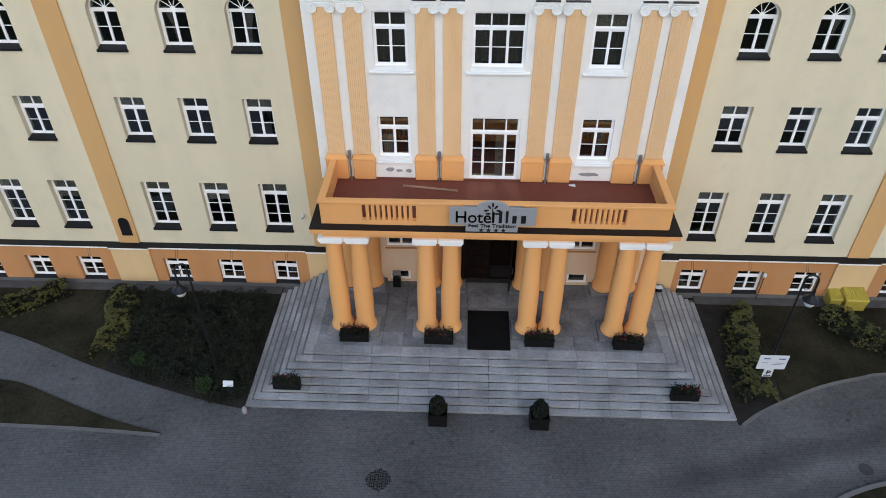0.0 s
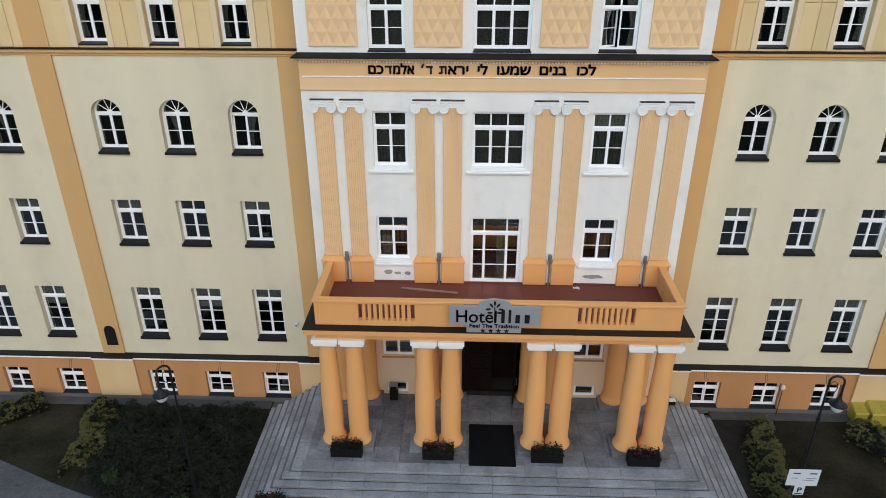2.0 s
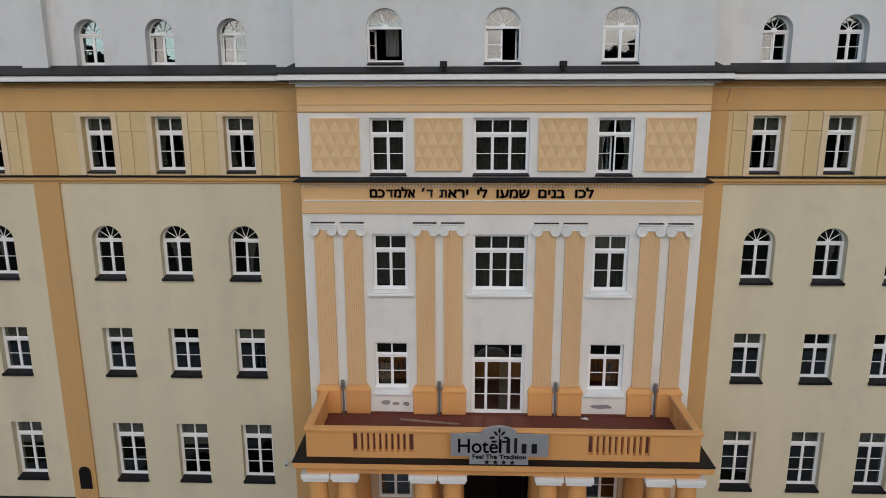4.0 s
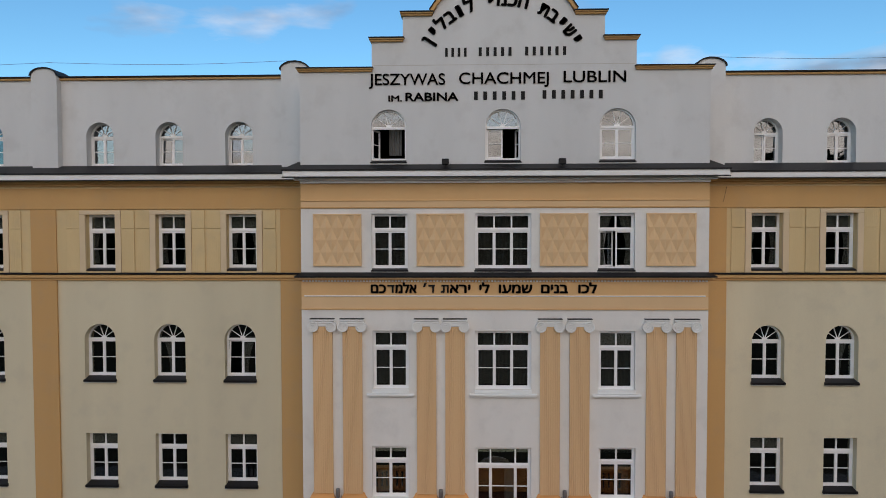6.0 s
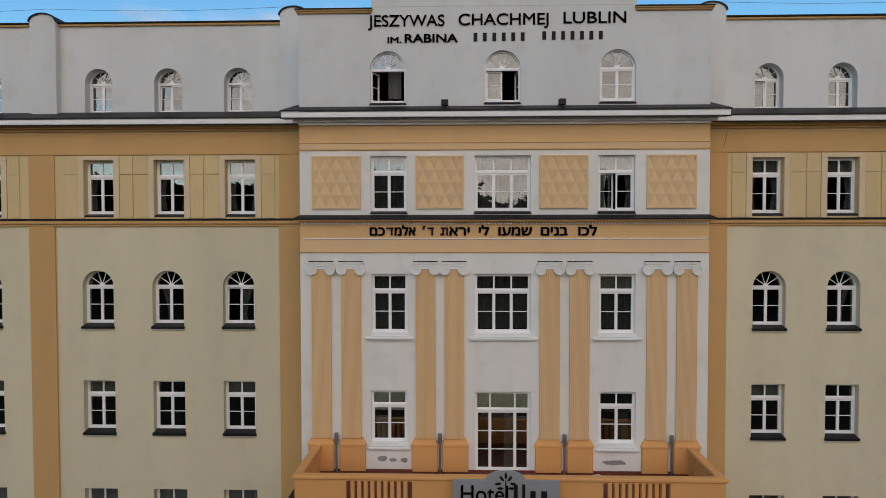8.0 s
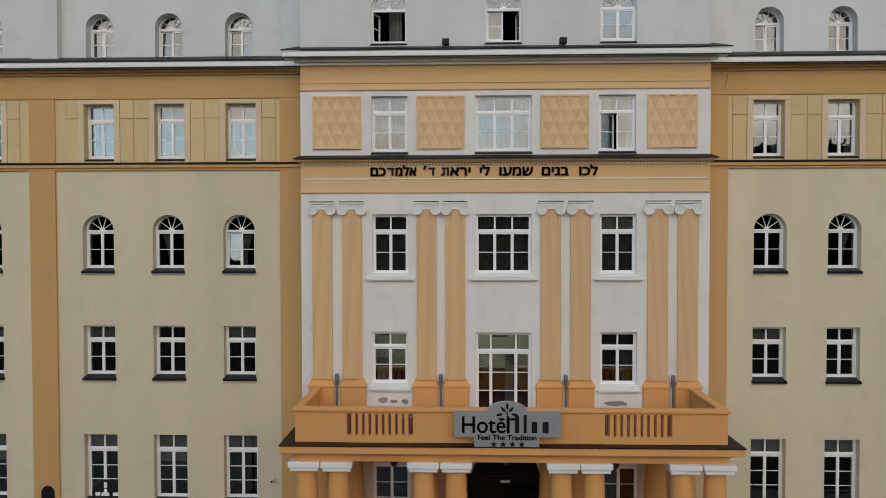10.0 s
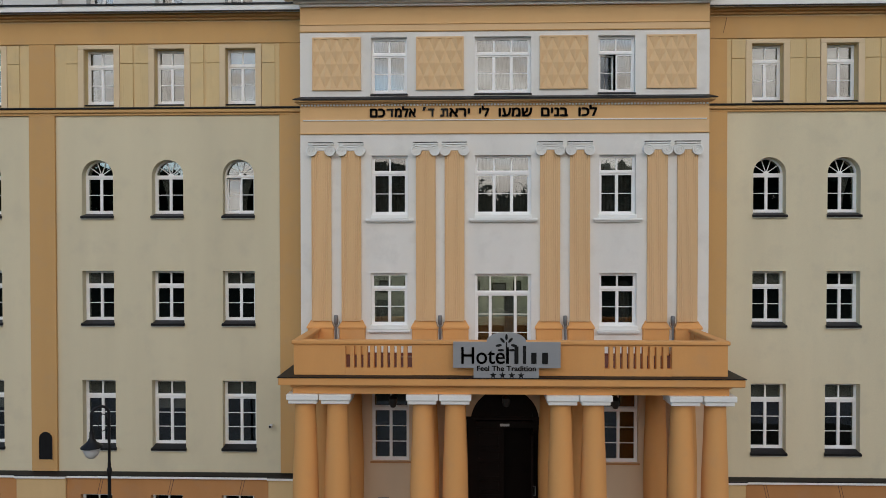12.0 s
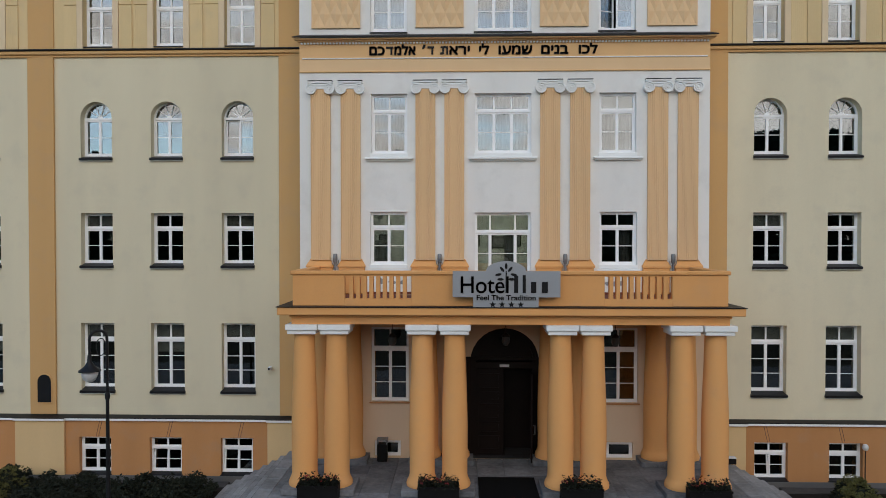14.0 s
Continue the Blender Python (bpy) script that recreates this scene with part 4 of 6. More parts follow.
# ---- lettering ----
def writing(text, parent, x0, x1, z, height, y, name="lettering", mat=None, thick=0.0, depth=0.025):
    """Raised letters set between x0 and x1 with their foot at z; thick: how far the strokes are widened."""
    c = bpy.data.curves.new(name, "FONT")
    c.body, c.size, c.extrude = text, 1.0, depth
    tmp = bpy.data.objects.new(name, c)
    src = bpy.data.meshes.new_from_object(tmp)
    bpy.data.objects.remove(tmp)
    co = np.empty(len(src.vertices) * 3)
    src.vertices.foreach_get("co", co)
    co = co.reshape(-1, 3)
    lo, hi = co.min(0), co.max(0)
    sx, sz = (x1 - x0 - 2 * thick) / (hi[0] - lo[0]), height / 0.72
    base = np.stack([x0 + thick + (co[:, 0] - lo[0]) * sx, y - co[:, 2], z + co[:, 1] * sz], 1)
    faces, out = [tuple(p.vertices) for p in src.polygons], Shape()
    for dx, dz in ((0, 0), (-1, 0), (1, 0), (0, 0.7), (0, -0.7)) if thick else ((0, 0),):
        out.add((base + (dx * thick, 0, dz * thick)).tolist(), faces)
    ob = new(name, out.mesh(name, mat or LETTER, fix=False))
    ob.parent = parent
    return ob


def bars(parent, x0, x1, z, height, y, words, mat=None, name="letter_bar"):
    """Words set as rows of plain upright bars: a count of letters for each word."""
    total = sum(words) + 0.9 * (len(words) - 1)
    u, x = (x1 - x0) / total, x0
    s = Shape()
    for wd in words:
        for k in range(wd):
            s.box(x + 0.3 * u, x + 0.7 * u, y - 0.025, y, z, z + height)
            x += u
        x += 0.9 * u
    return part(name, s, mat or LETTER, parent)


solid("trim_gable_joint", Shape().box(-4.85, 4.85, -0.104, -0.1005, 25.085, 25.105), SILLSTONE, "faint plaster joint across the gable", "joint", "structure")
t = holder("gable_lettering", "raised black lettering on the pale gable", "lettering", kind="structure")
writing("JESZYWAS", t, -5.03, -2.17, 24.37, 0.43, -0.125, thick=0.004)
writing("CHACHMEJ", t, -1.65, 1.68, 24.39, 0.43, -0.125, thick=0.004)
writing("LUBLIN", t, 2.23, 4.53, 24.42, 0.43, -0.125, thick=0.004)
writing("IM.", t, -4.3, -3.78, 23.76, 0.22, -0.125, thick=0.01)
writing("RABINA", t, -3.66, -1.68, 23.77, 0.31, -0.125, thick=0.014)
bars(t, -1.2, 0.9, 23.79, 0.31, -0.1, [6])
bars(t, 1.35, 3.78, 23.82, 0.31, -0.1, [7])
bars(t, -2.24, -1.3, 25.4, 0.32, -0.1, [4])
bars(t, -1.0, 0.38, 25.41, 0.32, -0.1, [5])
bars(t, 0.72, 2.4, 25.42, 0.32, -0.1, [6])
# lettering on the arc, read from the right
word = "ישיבת חכמי לובלין"
R_TXT, C_TXT, X_TXT = 3.3, 24.16, -0.07
half = 58.0
for i, ch in enumerate(word):
    if ch == " ":
        continue
    ang = radians(half - (2 * half) * (i + 0.2) / (len(word) - 0.6))
    ob = writing(ch, t, -0.19 if ch not in "יון" else -0.1, 0.19 if ch not in "יון" else 0.1, -0.2, 0.5, 0.0, thick=0.028)
    ob.matrix_basis = pose(X_TXT + R_TXT * math.sin(ang), -0.125, C_TXT + R_TXT * math.cos(ang), 0, math.degrees(ang), 0)

t = holder("band_lettering", "raised black lettering on the peach band", "lettering", kind="structure")
verse = "לכו בנים שמעו לי יראת ד' אלמדכם"
# word by word from the right, each word reversed for a left-to-right setter
spots = [(2.80, 3.5), (1.41, 2.42), (-0.17, 1.09), (-0.9, -0.51), (-2.35, -1.23), (-2.82, -2.56), (-5.0, -3.26)]
def dalet(x0, x1):
    part("lettering", Shape().prism([(x0, 16.815), (x0, 16.880), (x1, 16.880), (x1, 16.815), (x1 - 0.035, 16.815), (x1 - 0.035, 16.580), (x1 - 0.105, 16.580), (x1 - 0.105, 16.815)], CY - 0.055, CY - 0.005), LETTER, t)


for wd, (a, b) in zip(verse.split(), spots):
    if "\u05d3" not in wd and "\u05ea" not in wd:
        writing(wd[::-1], t, a, b, 16.580, 0.36, CY - 0.03, thick=0.02)
writing("כם"[::-1], t, -5.0, -4.42, 16.580, 0.36, CY - 0.03, thick=0.02)
writing("אלמ"[::-1], t, -4.07, -3.26, 16.580, 0.36, CY - 0.03, thick=0.02)
writing("ירא"[::-1], t, -2.01, -1.23, 16.580, 0.36, CY - 0.03, thick=0.02)
part("lettering", Shape().prism([(-2.35, 16.580), (-2.35, 16.640), (-2.27, 16.660), (-2.27, 16.815), (-2.33, 16.815), (-2.33, 16.880), (-2.06, 16.880), (-2.05, 16.850), (-2.05, 16.580), (-2.12, 16.580), (-2.12, 16.815), (-2.20, 16.815), (-2.20, 16.610), (-2.23, 16.580)], CY - 0.055, CY - 0.005), LETTER, t)
dalet(-4.37, -4.10)
dalet(-2.82, -2.57)
part("letter_mark", Shape().prism([(-2.98, 16.940), (-2.88, 16.940), (-2.94, 16.800), (-3.02, 16.800)], CY - 0.05, CY - 0.005), LETTER, t)

# ---- porch ----
porch = holder("porch", "orange entrance porch with paired columns and a balcony", "porch", kind="structure")
part("architrave", Shape().box(PX - 7.12, PX + 7.12, -3.55, 0.195, 6.9, 7.18, 0.01).box(PX - 7.18, PX + 7.18, -3.6, 0.195, 7.12, 7.22, 0.02), ORANGE, porch)
part("cornice", Shape().box(PX - 7.53, PX + 7.53, -3.82, 0.195, 7.222, 7.47, 0.02), ORANGE, porch)
part("cornice_flashing", Shape().box(PX - 7.56, PX + 7.56, -3.85, -3.3, 7.472, 7.5).box(PX - 7.56, PX - 7.0, -3.3, -0.01, 7.472, 7.5).box(PX + 7.0, PX + 7.56, -3.3, -0.01, 7.472, 7.5), TIN, porch, "black metal flashing")
part("balcony_floor", Shape().box(PX - 6.95, PX + 6.95, -3.3, -0.002, 7.5, 7.62), REDFLOOR, porch, "dark red coated balcony floor")
part("balcony_upstand", Shape().box(PX - 6.9, PX + 6.9, CY - 0.03, CY - 0.002, 7.622, 7.70), REDFLOOR, porch)
# parapet: solid lengths, two slotted lengths with balusters, a rail
Y0, Y1 = -3.46, -3.26
slots = ((-5.38, -3.18), (3.12, 5.3))
s = Shape()
s.box(PX - 7.1, slots[0][0], Y0, Y1, 7.502, 8.52, 0.01).box(slots[0][1], slots[1][0], Y0, Y1, 7.502, 8.52, 0.01).box(slots[1][1], PX + 7.1, Y0, Y1, 7.502, 8.52, 0.01)
for a, b in slots:
    s.box(a, b, Y0, Y1, 7.502, 7.74)
    s.box(a, b, Y0, Y1, 8.47, 8.52)
for sx in (-1, 1):
    a, b = sorted((PX + sx * 7.1, PX + sx * 6.92))
    s.box(a, b, Y1, -2.75, 7.502, 8.52).box(a, b, -0.7, -0.01, 7.502, 8.52).box(a, b, -2.75, -0.7, 7.502, 7.74).box(a, b, -2.75, -0.7, 8.47, 8.52)
part("parapet", s, ORANGE, porch)
side_bar = Shape().box(-0.09, 0.09, -0.065, 0.065, 7.741, 8.469, 0.008).mesh("baluster", ORANGE)
for sx in (-1, 1):
    for i in range(9):
        part("baluster", side_bar, ORANGE, porch, at=(PX + sx * 7.01, -2.75 + 2.05 * (i + 1) / 10, 0))
for a, b in slots:
    n = 10
    pitch = (b - a) / n
    me = Shape().box(-0.065, 0.065, Y0, Y1, 7.741, 8.469, 0.008).mesh("baluster", ORANGE)
    for i in range(n - 1):
        part("baluster", me, ORANGE, porch, at=(a + pitch * (i + 1) , 0, 0))
s = Shape().box(PX - 7.17, PX + 7.17, Y0 - 0.06, Y1 + 0.06, 8.522, 8.65, 0.025)
for sx in (-1, 1):
    a, b = sorted((PX + sx * 7.17, PX + sx * 6.86))
    s.box(a, b, Y1 + 0.06, -0.01, 8.522, 8.65, 0.025)
part("parapet_rail", s, ORANGE, porch)

COLX = [PX + v for v in (-6.78, -5.7, -2.84, -1.76, 1.74, 2.82, 5.7, 6.8)]
COLY = -3.16


def column(x, y, front):
    c = holder("column", "smooth orange plastered column with a white capital", "column", (x, y, 0), kind="structure", group="porch columns")
    prof = [(0.0, 1.52), (0.52, 1.52), (0.53, 1.58), (0.515, 1.66), (0.46, 1.76), (0.425, 1.88)]
    for i in range(1, 13):
        u = i / 12
        prof.append((0.412 + 0.028 * math.sin(math.pi * min(1, u * 1.35)) - 0.075 * u ** 2, 1.88 + u * (6.56 - 1.88)))
    prof.append((0.0, 6.57))
    part("shaft", Shape().lathe(prof, seg=40), ORANGE, c, smooth=True)
    part("capital", Shape().box(-0.47, 0.47, -0.47, 0.47, 6.572, 6.71, 0.02).box(-0.525, 0.525, -0.525, 0.525, 6.71, 6.897, 0.015), TRIM if front else ORANGE, c, "white square capital" if front else "")
    return c


for x in COLX:
    column(x, COLY, True)
    column(x, -0.1, False)
for i in range(0, 8, 2):
    for y, tag in ((COLY, "front"), (-0.05, "rear")):
        cx = (COLX[i] + COLX[i + 1]) / 2
        solid("plinth_block", Shape().box(cx - 1.2, cx + 1.2, y - 0.66, min(y + 0.66, 0.19), 1.325, 1.518, 0.015), SLAB, "grey stone block under a pair of columns", "plinth", "structure", "column plinths")

# sign on the parapet
sign = holder("hotel_sign", "grey metal sign board with black lettering and stars", "sign", (-0.08, 0, 0))
SY = -3.8
pts = [(-1.74, 7.82), (-1.08, 7.82), (-1.08, 7.42), (1.02, 7.42), (1.02, 7.82), (1.72, 7.82), (1.72, 8.66), (0.62, 8.66)]
pts += [(-0.02 + 0.64 * math.cos(a), 8.66 + 0.32 * math.sin(a)) for a in [math.pi * i / 14 for i in range(1, 14)]]
pts += [(-0.66, 8.66), (-1.74, 8.66)]
plate = part("board", Shape().prism(pts, SY, SY + 0.09), SIGNGREY, sign, "grey metal board")
part("back_bracket", Shape().box(-1.2, 1.2, SY + 0.091, Y0 - 0.002, 7.9, 8.05).box(-1.2, 1.2, SY + 0.091, Y0 - 0.062, 8.53, 8.6), STEEL, sign)
writing("Hotel", plate, -1.48, 0.06, 7.96, 0.56, SY - 0.012, "letters", thick=0.006, depth=0.01)
for k, (wide, tall) in enumerate(((0.13, 0.56), (0.1, 0.58), (0.17, 0.36), (0.19, 0.36))):
    cx = (0.3, 0.56, 0.86, 1.22)[k]
    part("brand_bar", Shape().box(cx - wide / 2, cx + wide / 2, SY - 0.025, SY, 7.96, 7.96 + tall), LETTER, plate)
writing("Feel The Tradition", plate, -0.97, 0.93, 7.73, 0.17, SY - 0.012, "letters", thick=0.006, depth=0.01)
def star(cx, cz, r):
    return [(cx + (r if i % 2 == 0 else r * 0.42) * math.sin(math.pi * i / 5), cz + (r if i % 2 == 0 else r * 0.42) * math.cos(math.pi * i / 5)) for i in range(10)]
for i in range(4):
    part("star", Shape().prism(star(-0.45 + 0.3 * i, 7.585, 0.112), SY - 0.02, SY - 0.001), LETTER, plate)
def leaf_shape(cx, cz, ang, ln, wd):
    a = radians(ang)
    pts2 = []
    for i in range(12):
        u = 2 * math.pi * i / 12
        px, pz = ln / 2 * math.cos(u), wd / 2 * math.sin(u)
        pts2.append((cx + px * math.cos(a) - pz * math.sin(a), cz + px * math.sin(a) + pz * math.cos(a)))
    return pts2
s = Shape()
for cx, cz, ang in ((-0.15, 8.72, -50), (0.11, 8.72, 50), (-0.27, 8.55, 10), (0.22, 8.55, -10), (-0.2, 8.4, 0), (0.16, 8.4, 0), (-0.02, 8.82, 90)):
    s.prism(leaf_shape(cx, cz, ang, 0.21, 0.085), SY - 0.018, SY - 0.001)
s.prism([(-0.04, 7.96), (0.0, 7.96), (0.0, 8.66), (-0.04, 8.66)], SY - 0.018, SY - 0.001)
part("tree_emblem", s, LETTER, plate, "black leaf emblem")

# entrance door in the arch
door = holder("door_1", "dark brown arched entrance door with one leaf open", "door", (0.1, 0.5, 1.353), kind="structure")
part("door_frame", ring(arch(0, 2.64, 0, 4.945), arch(0, 2.2, 0.001, 4.75), -0.02, 0.12), DOORWOOD, door)
for sx in (-1, 1):
    a, b = sorted((sx * 1.30, sx * 1.46))
    part("door_jamb", Shape().box(a, b, -0.36, -0.302, 0.0, 3.74, 0.01), DOORWOOD, door)
part("door_lintel", Shape().box(-1.48, 1.48, -0.37, -0.302, 3.745, 3.86, 0.01), DOORWOOD, door)
part("door_transom", Shape().box(-1.1, 1.1, -0.04, 0.12, 3.35, 3.62, 0.02), DOORWOOD, door)
# opaque dark wood replaces the fanlight glass, so it looks black and unlit
fan = part("fanlight_pane", Shape().prism([(1.08 * math.cos(math.pi * i / 14), 3.73 + 1.06 * math.sin(math.pi * i / 14)) for i in range(15)], 0.04, 0.05), DOORWOOD, door)
leaf = part("door_leaf", Shape().box(-1.1, -0.02, 0.02, 0.09, 0.01, 3.34, 0.01), DOORWOOD, door)
for z0, z1 in ((0.2, 0.75), (0.85, 1.3), (1.4, 2.0), (2.1, 2.45), (2.55, 3.15)):
    part("door_panel", ring(rect(-0.98, -0.15, z0, z1), rect(-0.9, -0.23, z0 + 0.07, z1 - 0.07), -0.03, 0.018), DOORWOOD, leaf)
o = part("door_leaf", Shape().box(-1.06, 0.0, 0, 0.07, 0.01, 3.34, 0.01), DOORWOOD, door, at=(1.1, 0.09, 0))
o.rotation_euler = (0, 0, radians(84))
part("door_handle", Shape().tube([(-0.95, -0.02, 1.05), (-0.95, -0.09, 1.05), (-0.95, -0.09, 1.4), (-0.95, -0.02, 1.4)], 0.018), STEEL, o)
part("name_plate", Shape().box(-0.18, 0.18, -0.055, -0.041, 3.42, 3.52), OPAL, door, "small pale plate over the door")
# hall darkness is built in: dark floor colour and an added closed dark box
solid("floor_entrance", Shape().box(-1.215, 1.415, 0.15, 0.704, 1.331, 1.352, 0.006).box(-1.3, 1.5, 0.705, 1.6, 1.2, 1.32), CASTIRON, "entrance hall floor and threshold, coloured dark to look unlit", "floor", "structure")
solid("wall_vestibule", Shape().box(-1.45, -1.3, 0.705, 1.6, 1.2, 6.5).box(1.5, 1.65, 0.705, 1.6, 1.2, 6.5).box(-1.45, 1.65, 1.6, 1.75, 1.2, 6.5).box(-1.3, 1.5, 0.705, 1.6, 6.4, 6.5), DOORWOOD,
      "added dark box that keeps the hall behind the door unlit", "wall", "structure")

lantern = holder("lantern", "dark hanging lantern in the porch", "lamp", (0.1, -0.4, 0))
part("lantern_rod", Shape().tube([(0, 0, 6.2), (0, 0, 6.899)], 0.012, 6), IRON, lantern)
part("lantern_glass", Shape().lathe([(0.0, 5.72), (0.09, 5.75), (0.15, 5.9), (0.13, 6.08)], seg=14), SMOKE, lantern, smooth=True)
part("lantern_cap", Shape().lathe([(0.0, 6.24), (0.05, 6.2), (0.17, 6.1), (0.17, 6.07), (0.0, 6.07)], seg=14), IRON, lantern, smooth=True)
for x in (-4.1, 4.1):
    copy_thing(lantern, pose(x, -0.6, 0))

# ---- steps and platform ----
RISE, TREAD_F, TREAD_S = 0.165, 0.31, 0.33
PLAT_X, PLAT_F = 8.35, -4.9
steps = holder("entrance_steps", "wide grey granite steps on three sides of the porch", "steps", kind="structure")
part("platform_core", Shape().box(-PLAT_X + 0.1, PLAT_X - 0.1, PLAT_F + 0.1, 0.19, -0.2, 1.2).box(-PLAT_X + 0.1, -HALF - 0.01, 0.19, 0.94, -0.2, 1.2).box(HALF + 0.01, PLAT_X - 0.1, 0.19, 0.68, -0.2, 1.2), SLAB, steps)
rng = random.Random(4)
STEP_MESH = {}


def slab_piece(name, x0, x1, y0, y1, z1, h, mat, edge=""):
    """One granite block; its tread overhangs the riser a little on the open edge. Alike blocks share a mesh."""
    key = (name, round(x1 - x0, 3), round(y1 - y0, 3), round(h, 3), edge)
    if key not in STEP_MESH:
        a, b = (x1 - x0) / 2 - 0.004, (y1 - y0) / 2 - (0.009 if edge in ("w", "e") else 0.004)
        s = Shape()
        if edge:
            o = 0.045
            s.box(-a, a, -b, b, -0.05, 0, 0.01 if edge == "s" else 0.022)
            s.box(-a + (o if edge == "w" else 0), a - (o if edge == "e" else 0), -b + (o if edge == "s" else 0), b, -h, -0.0505)
        else:
            s.box(-a, a, -b, b, -h, 0, 0.012)
        STEP_MESH[key] = s.mesh(name, mat)
    return part(name, STEP_MESH[key], mat, steps, at=((x0 + x1) / 2, (y0 + y1) / 2, z1 + rng.uniform(-0.003, 0.003)))


for k in range(8):
    z1 = 1.32 - k * RISE
    fx, fy = PLAT_X + k * TREAD_S, PLAT_F - k * TREAD_F
    depth = TREAD_F if k else 0.5
    dside = TREAD_S if k else 0.5
    hh = RISE if k < 7 else RISE + 0.1
    inner = [1.32 * i for i in range(-8, 9) if abs(1.32 * i) < fx - 0.35]
    off = [-fx] + inner + [fx]
    n = len(off) - 1
    for i in range(n):
        slab_piece("step_block", off[i], off[i + 1], fy, fy + depth + 0.03, z1, hh, GRANITE, "s")
    m = 5
    for sx in (-1, 1):
        back_y = WINGS["west" if sx < 0 else "east"][0] - FOOT - 0.055 - 0.08 * k
        ys = [fy + depth + 0.03 + (back_y - fy - depth - 0.03) * i / m for i in range(m + 1)]
        a, b = sorted((sx * fx, sx * (fx - dside - 0.03)))
        for i in range(m):
            slab_piece("step_block", a, b, ys[i], ys[i + 1], z1, hh, GRANITE, "w" if sx < 0 else "e")
# dark strips on the flank treads paint in the shade beside each riser
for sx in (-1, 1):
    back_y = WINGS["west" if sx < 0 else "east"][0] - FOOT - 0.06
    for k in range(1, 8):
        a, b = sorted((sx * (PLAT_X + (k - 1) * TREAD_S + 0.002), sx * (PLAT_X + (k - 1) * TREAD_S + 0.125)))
        part("dirt_seam", Shape().box(a, b, PLAT_F - (k - 1) * TREAD_F, back_y - 0.08 * k, 1.32 - k * RISE - 0.01, 1.32 - k * RISE + 0.006), KERB, steps, "dark strip painting the shade at the foot of the riser")
xs = [-PLAT_X + 0.53 + (2 * PLAT_X - 1.06) * i / 16 for i in range(17)]
ys = [PLAT_F + 0.53 + (0.19 - PLAT_F - 0.53) * i / 5 for i in range(6)]
for i in range(16):
    for j in range(5):
        slab_piece("floor_slab", xs[i], xs[i + 1], ys[j], ys[j + 1], 1.315, 0.11, SLAB)
solid("doormat", Shape().box(-0.96, 1.0, -4.48, -1.9, 1.325, 1.345, 0.004), MAT, "large black rubber doormat before the entrance", "doormat")

# ---- ground ----
solid("ground", Shape().add([(-2500, -2500, -0.06), (2500, -2500, -0.06), (2500, 2500, -0.06), (-2500, 2500, -0.06)], [(0, 1, 2, 3)]), LAWN, "dull grassy ground reaching the horizon", "ground", "structure")
solid("pavement_forecourt", Shape().slab([(-60, -24), (60, -24), (60, 0.7), (0, 0.7), (0, 1.2), (-60, 1.2)], -0.05, 0.0), PAVERS, "grey block-paved forecourt and drive", "pavement", "structure")


def curve_pts(pts, n=10):
    """A smooth run through points."""
    out = []
    for i in range(len(pts) - 1):
        p0, p1, p2, p3 = (Vector(pts[max(i - 1, 0)]), Vector(pts[i]), Vector(pts[i + 1]), Vector(pts[min(i + 2, len(pts) - 1)]))
        for k in range(n):
            u = k / n
            out.append(0.5 * ((2 * p1) + (p2 - p0) * u + (2 * p0 - 5 * p1 + 4 * p2 - p3) * u * u + (3 * p1 - p0 - 3 * p2 + p3) * u ** 3))
    out.append(Vector(pts[-1]))
    return [(p.x, p.y) for p in out]


def kerb(pts, w, h, label):
    """A kerb of separate concrete lengths along a line."""
    k = holder("kerb", label, "kerb", kind="structure")
    run = [Vector((*p, 0)) for p in pts]
    for a, b in zip(run, run[1:]):
        d = (b - a).normalized()
        q = Vector((-d.y, d.x, 0)) * w
        a2, b2 = a + d * 0.006, b - d * 0.006
        vs = [a2, b2, b2 + q, a2 + q]
        part("kerbstone", Shape().add([(p.x, p.y, -0.05) for p in vs] + [(p.x, p.y, h) for p in vs], [(0, 1, 2, 3), (4, 5, 6, 7), (0, 1, 5, 4), (1, 2, 6, 5), (2, 3, 7, 6), (3, 0, 4, 7)]), KERB, k)


WEST_EDGE = curve_pts([(-10.79, -7.1), (-12.1, -6.85), (-14.9, -6.05), (-18.25, -4.97), (-21.9, -3.5), (-24.1, -2.75), (-28, -1.6)], 5)
solid("ground_bed_west", Shape().slab([(-10.72, 1.2), (-10.72, -7.1)] + WEST_EDGE + [(-28, 1.2)], -0.04, 0.035), SOIL, "dark soil of the planted bed", "bed", "structure")
solid("ground_lawn_west", Shape().slab([(-18.6, 1.15), (-17.8, -5.05)] + [p for p in WEST_EDGE if p[0] < -18.2] + [(-28, 1.15)], 0.036, 0.06), LAWN, "mown dull grass between hedges", "lawn", "structure")
WEDGE = curve_pts([(-13.9, -8.53), (-16.5, -7.83), (-19.25, -6.8), (-20.9, -6.15), (-22.4, -5.85), (-28, -5.3)], 5)
KERB_S = curve_pts([(-13.9, -8.57), (-17.3, -8.37), (-21.0, -8.28), (-28, -8.1)], 6)
solid("ground_lawn_wedge", Shape().slab(WEDGE + KERB_S[::-1][:-1], -0.04, 0.05), LAWN, "wedge of dull grass beside the path", "lawn", "structure")
kerb(KERB_S, 0.15, 0.06, "pale concrete kerb of the drive")
EAST_EDGE = curve_pts([(10.85, -7.2), (11.73, -6.56), (12.95, -5.9), (15.03, -4.93), (17.05, -4.33), (18.4, -4.05), (24, -3.6), (30, -3.6)], 6)
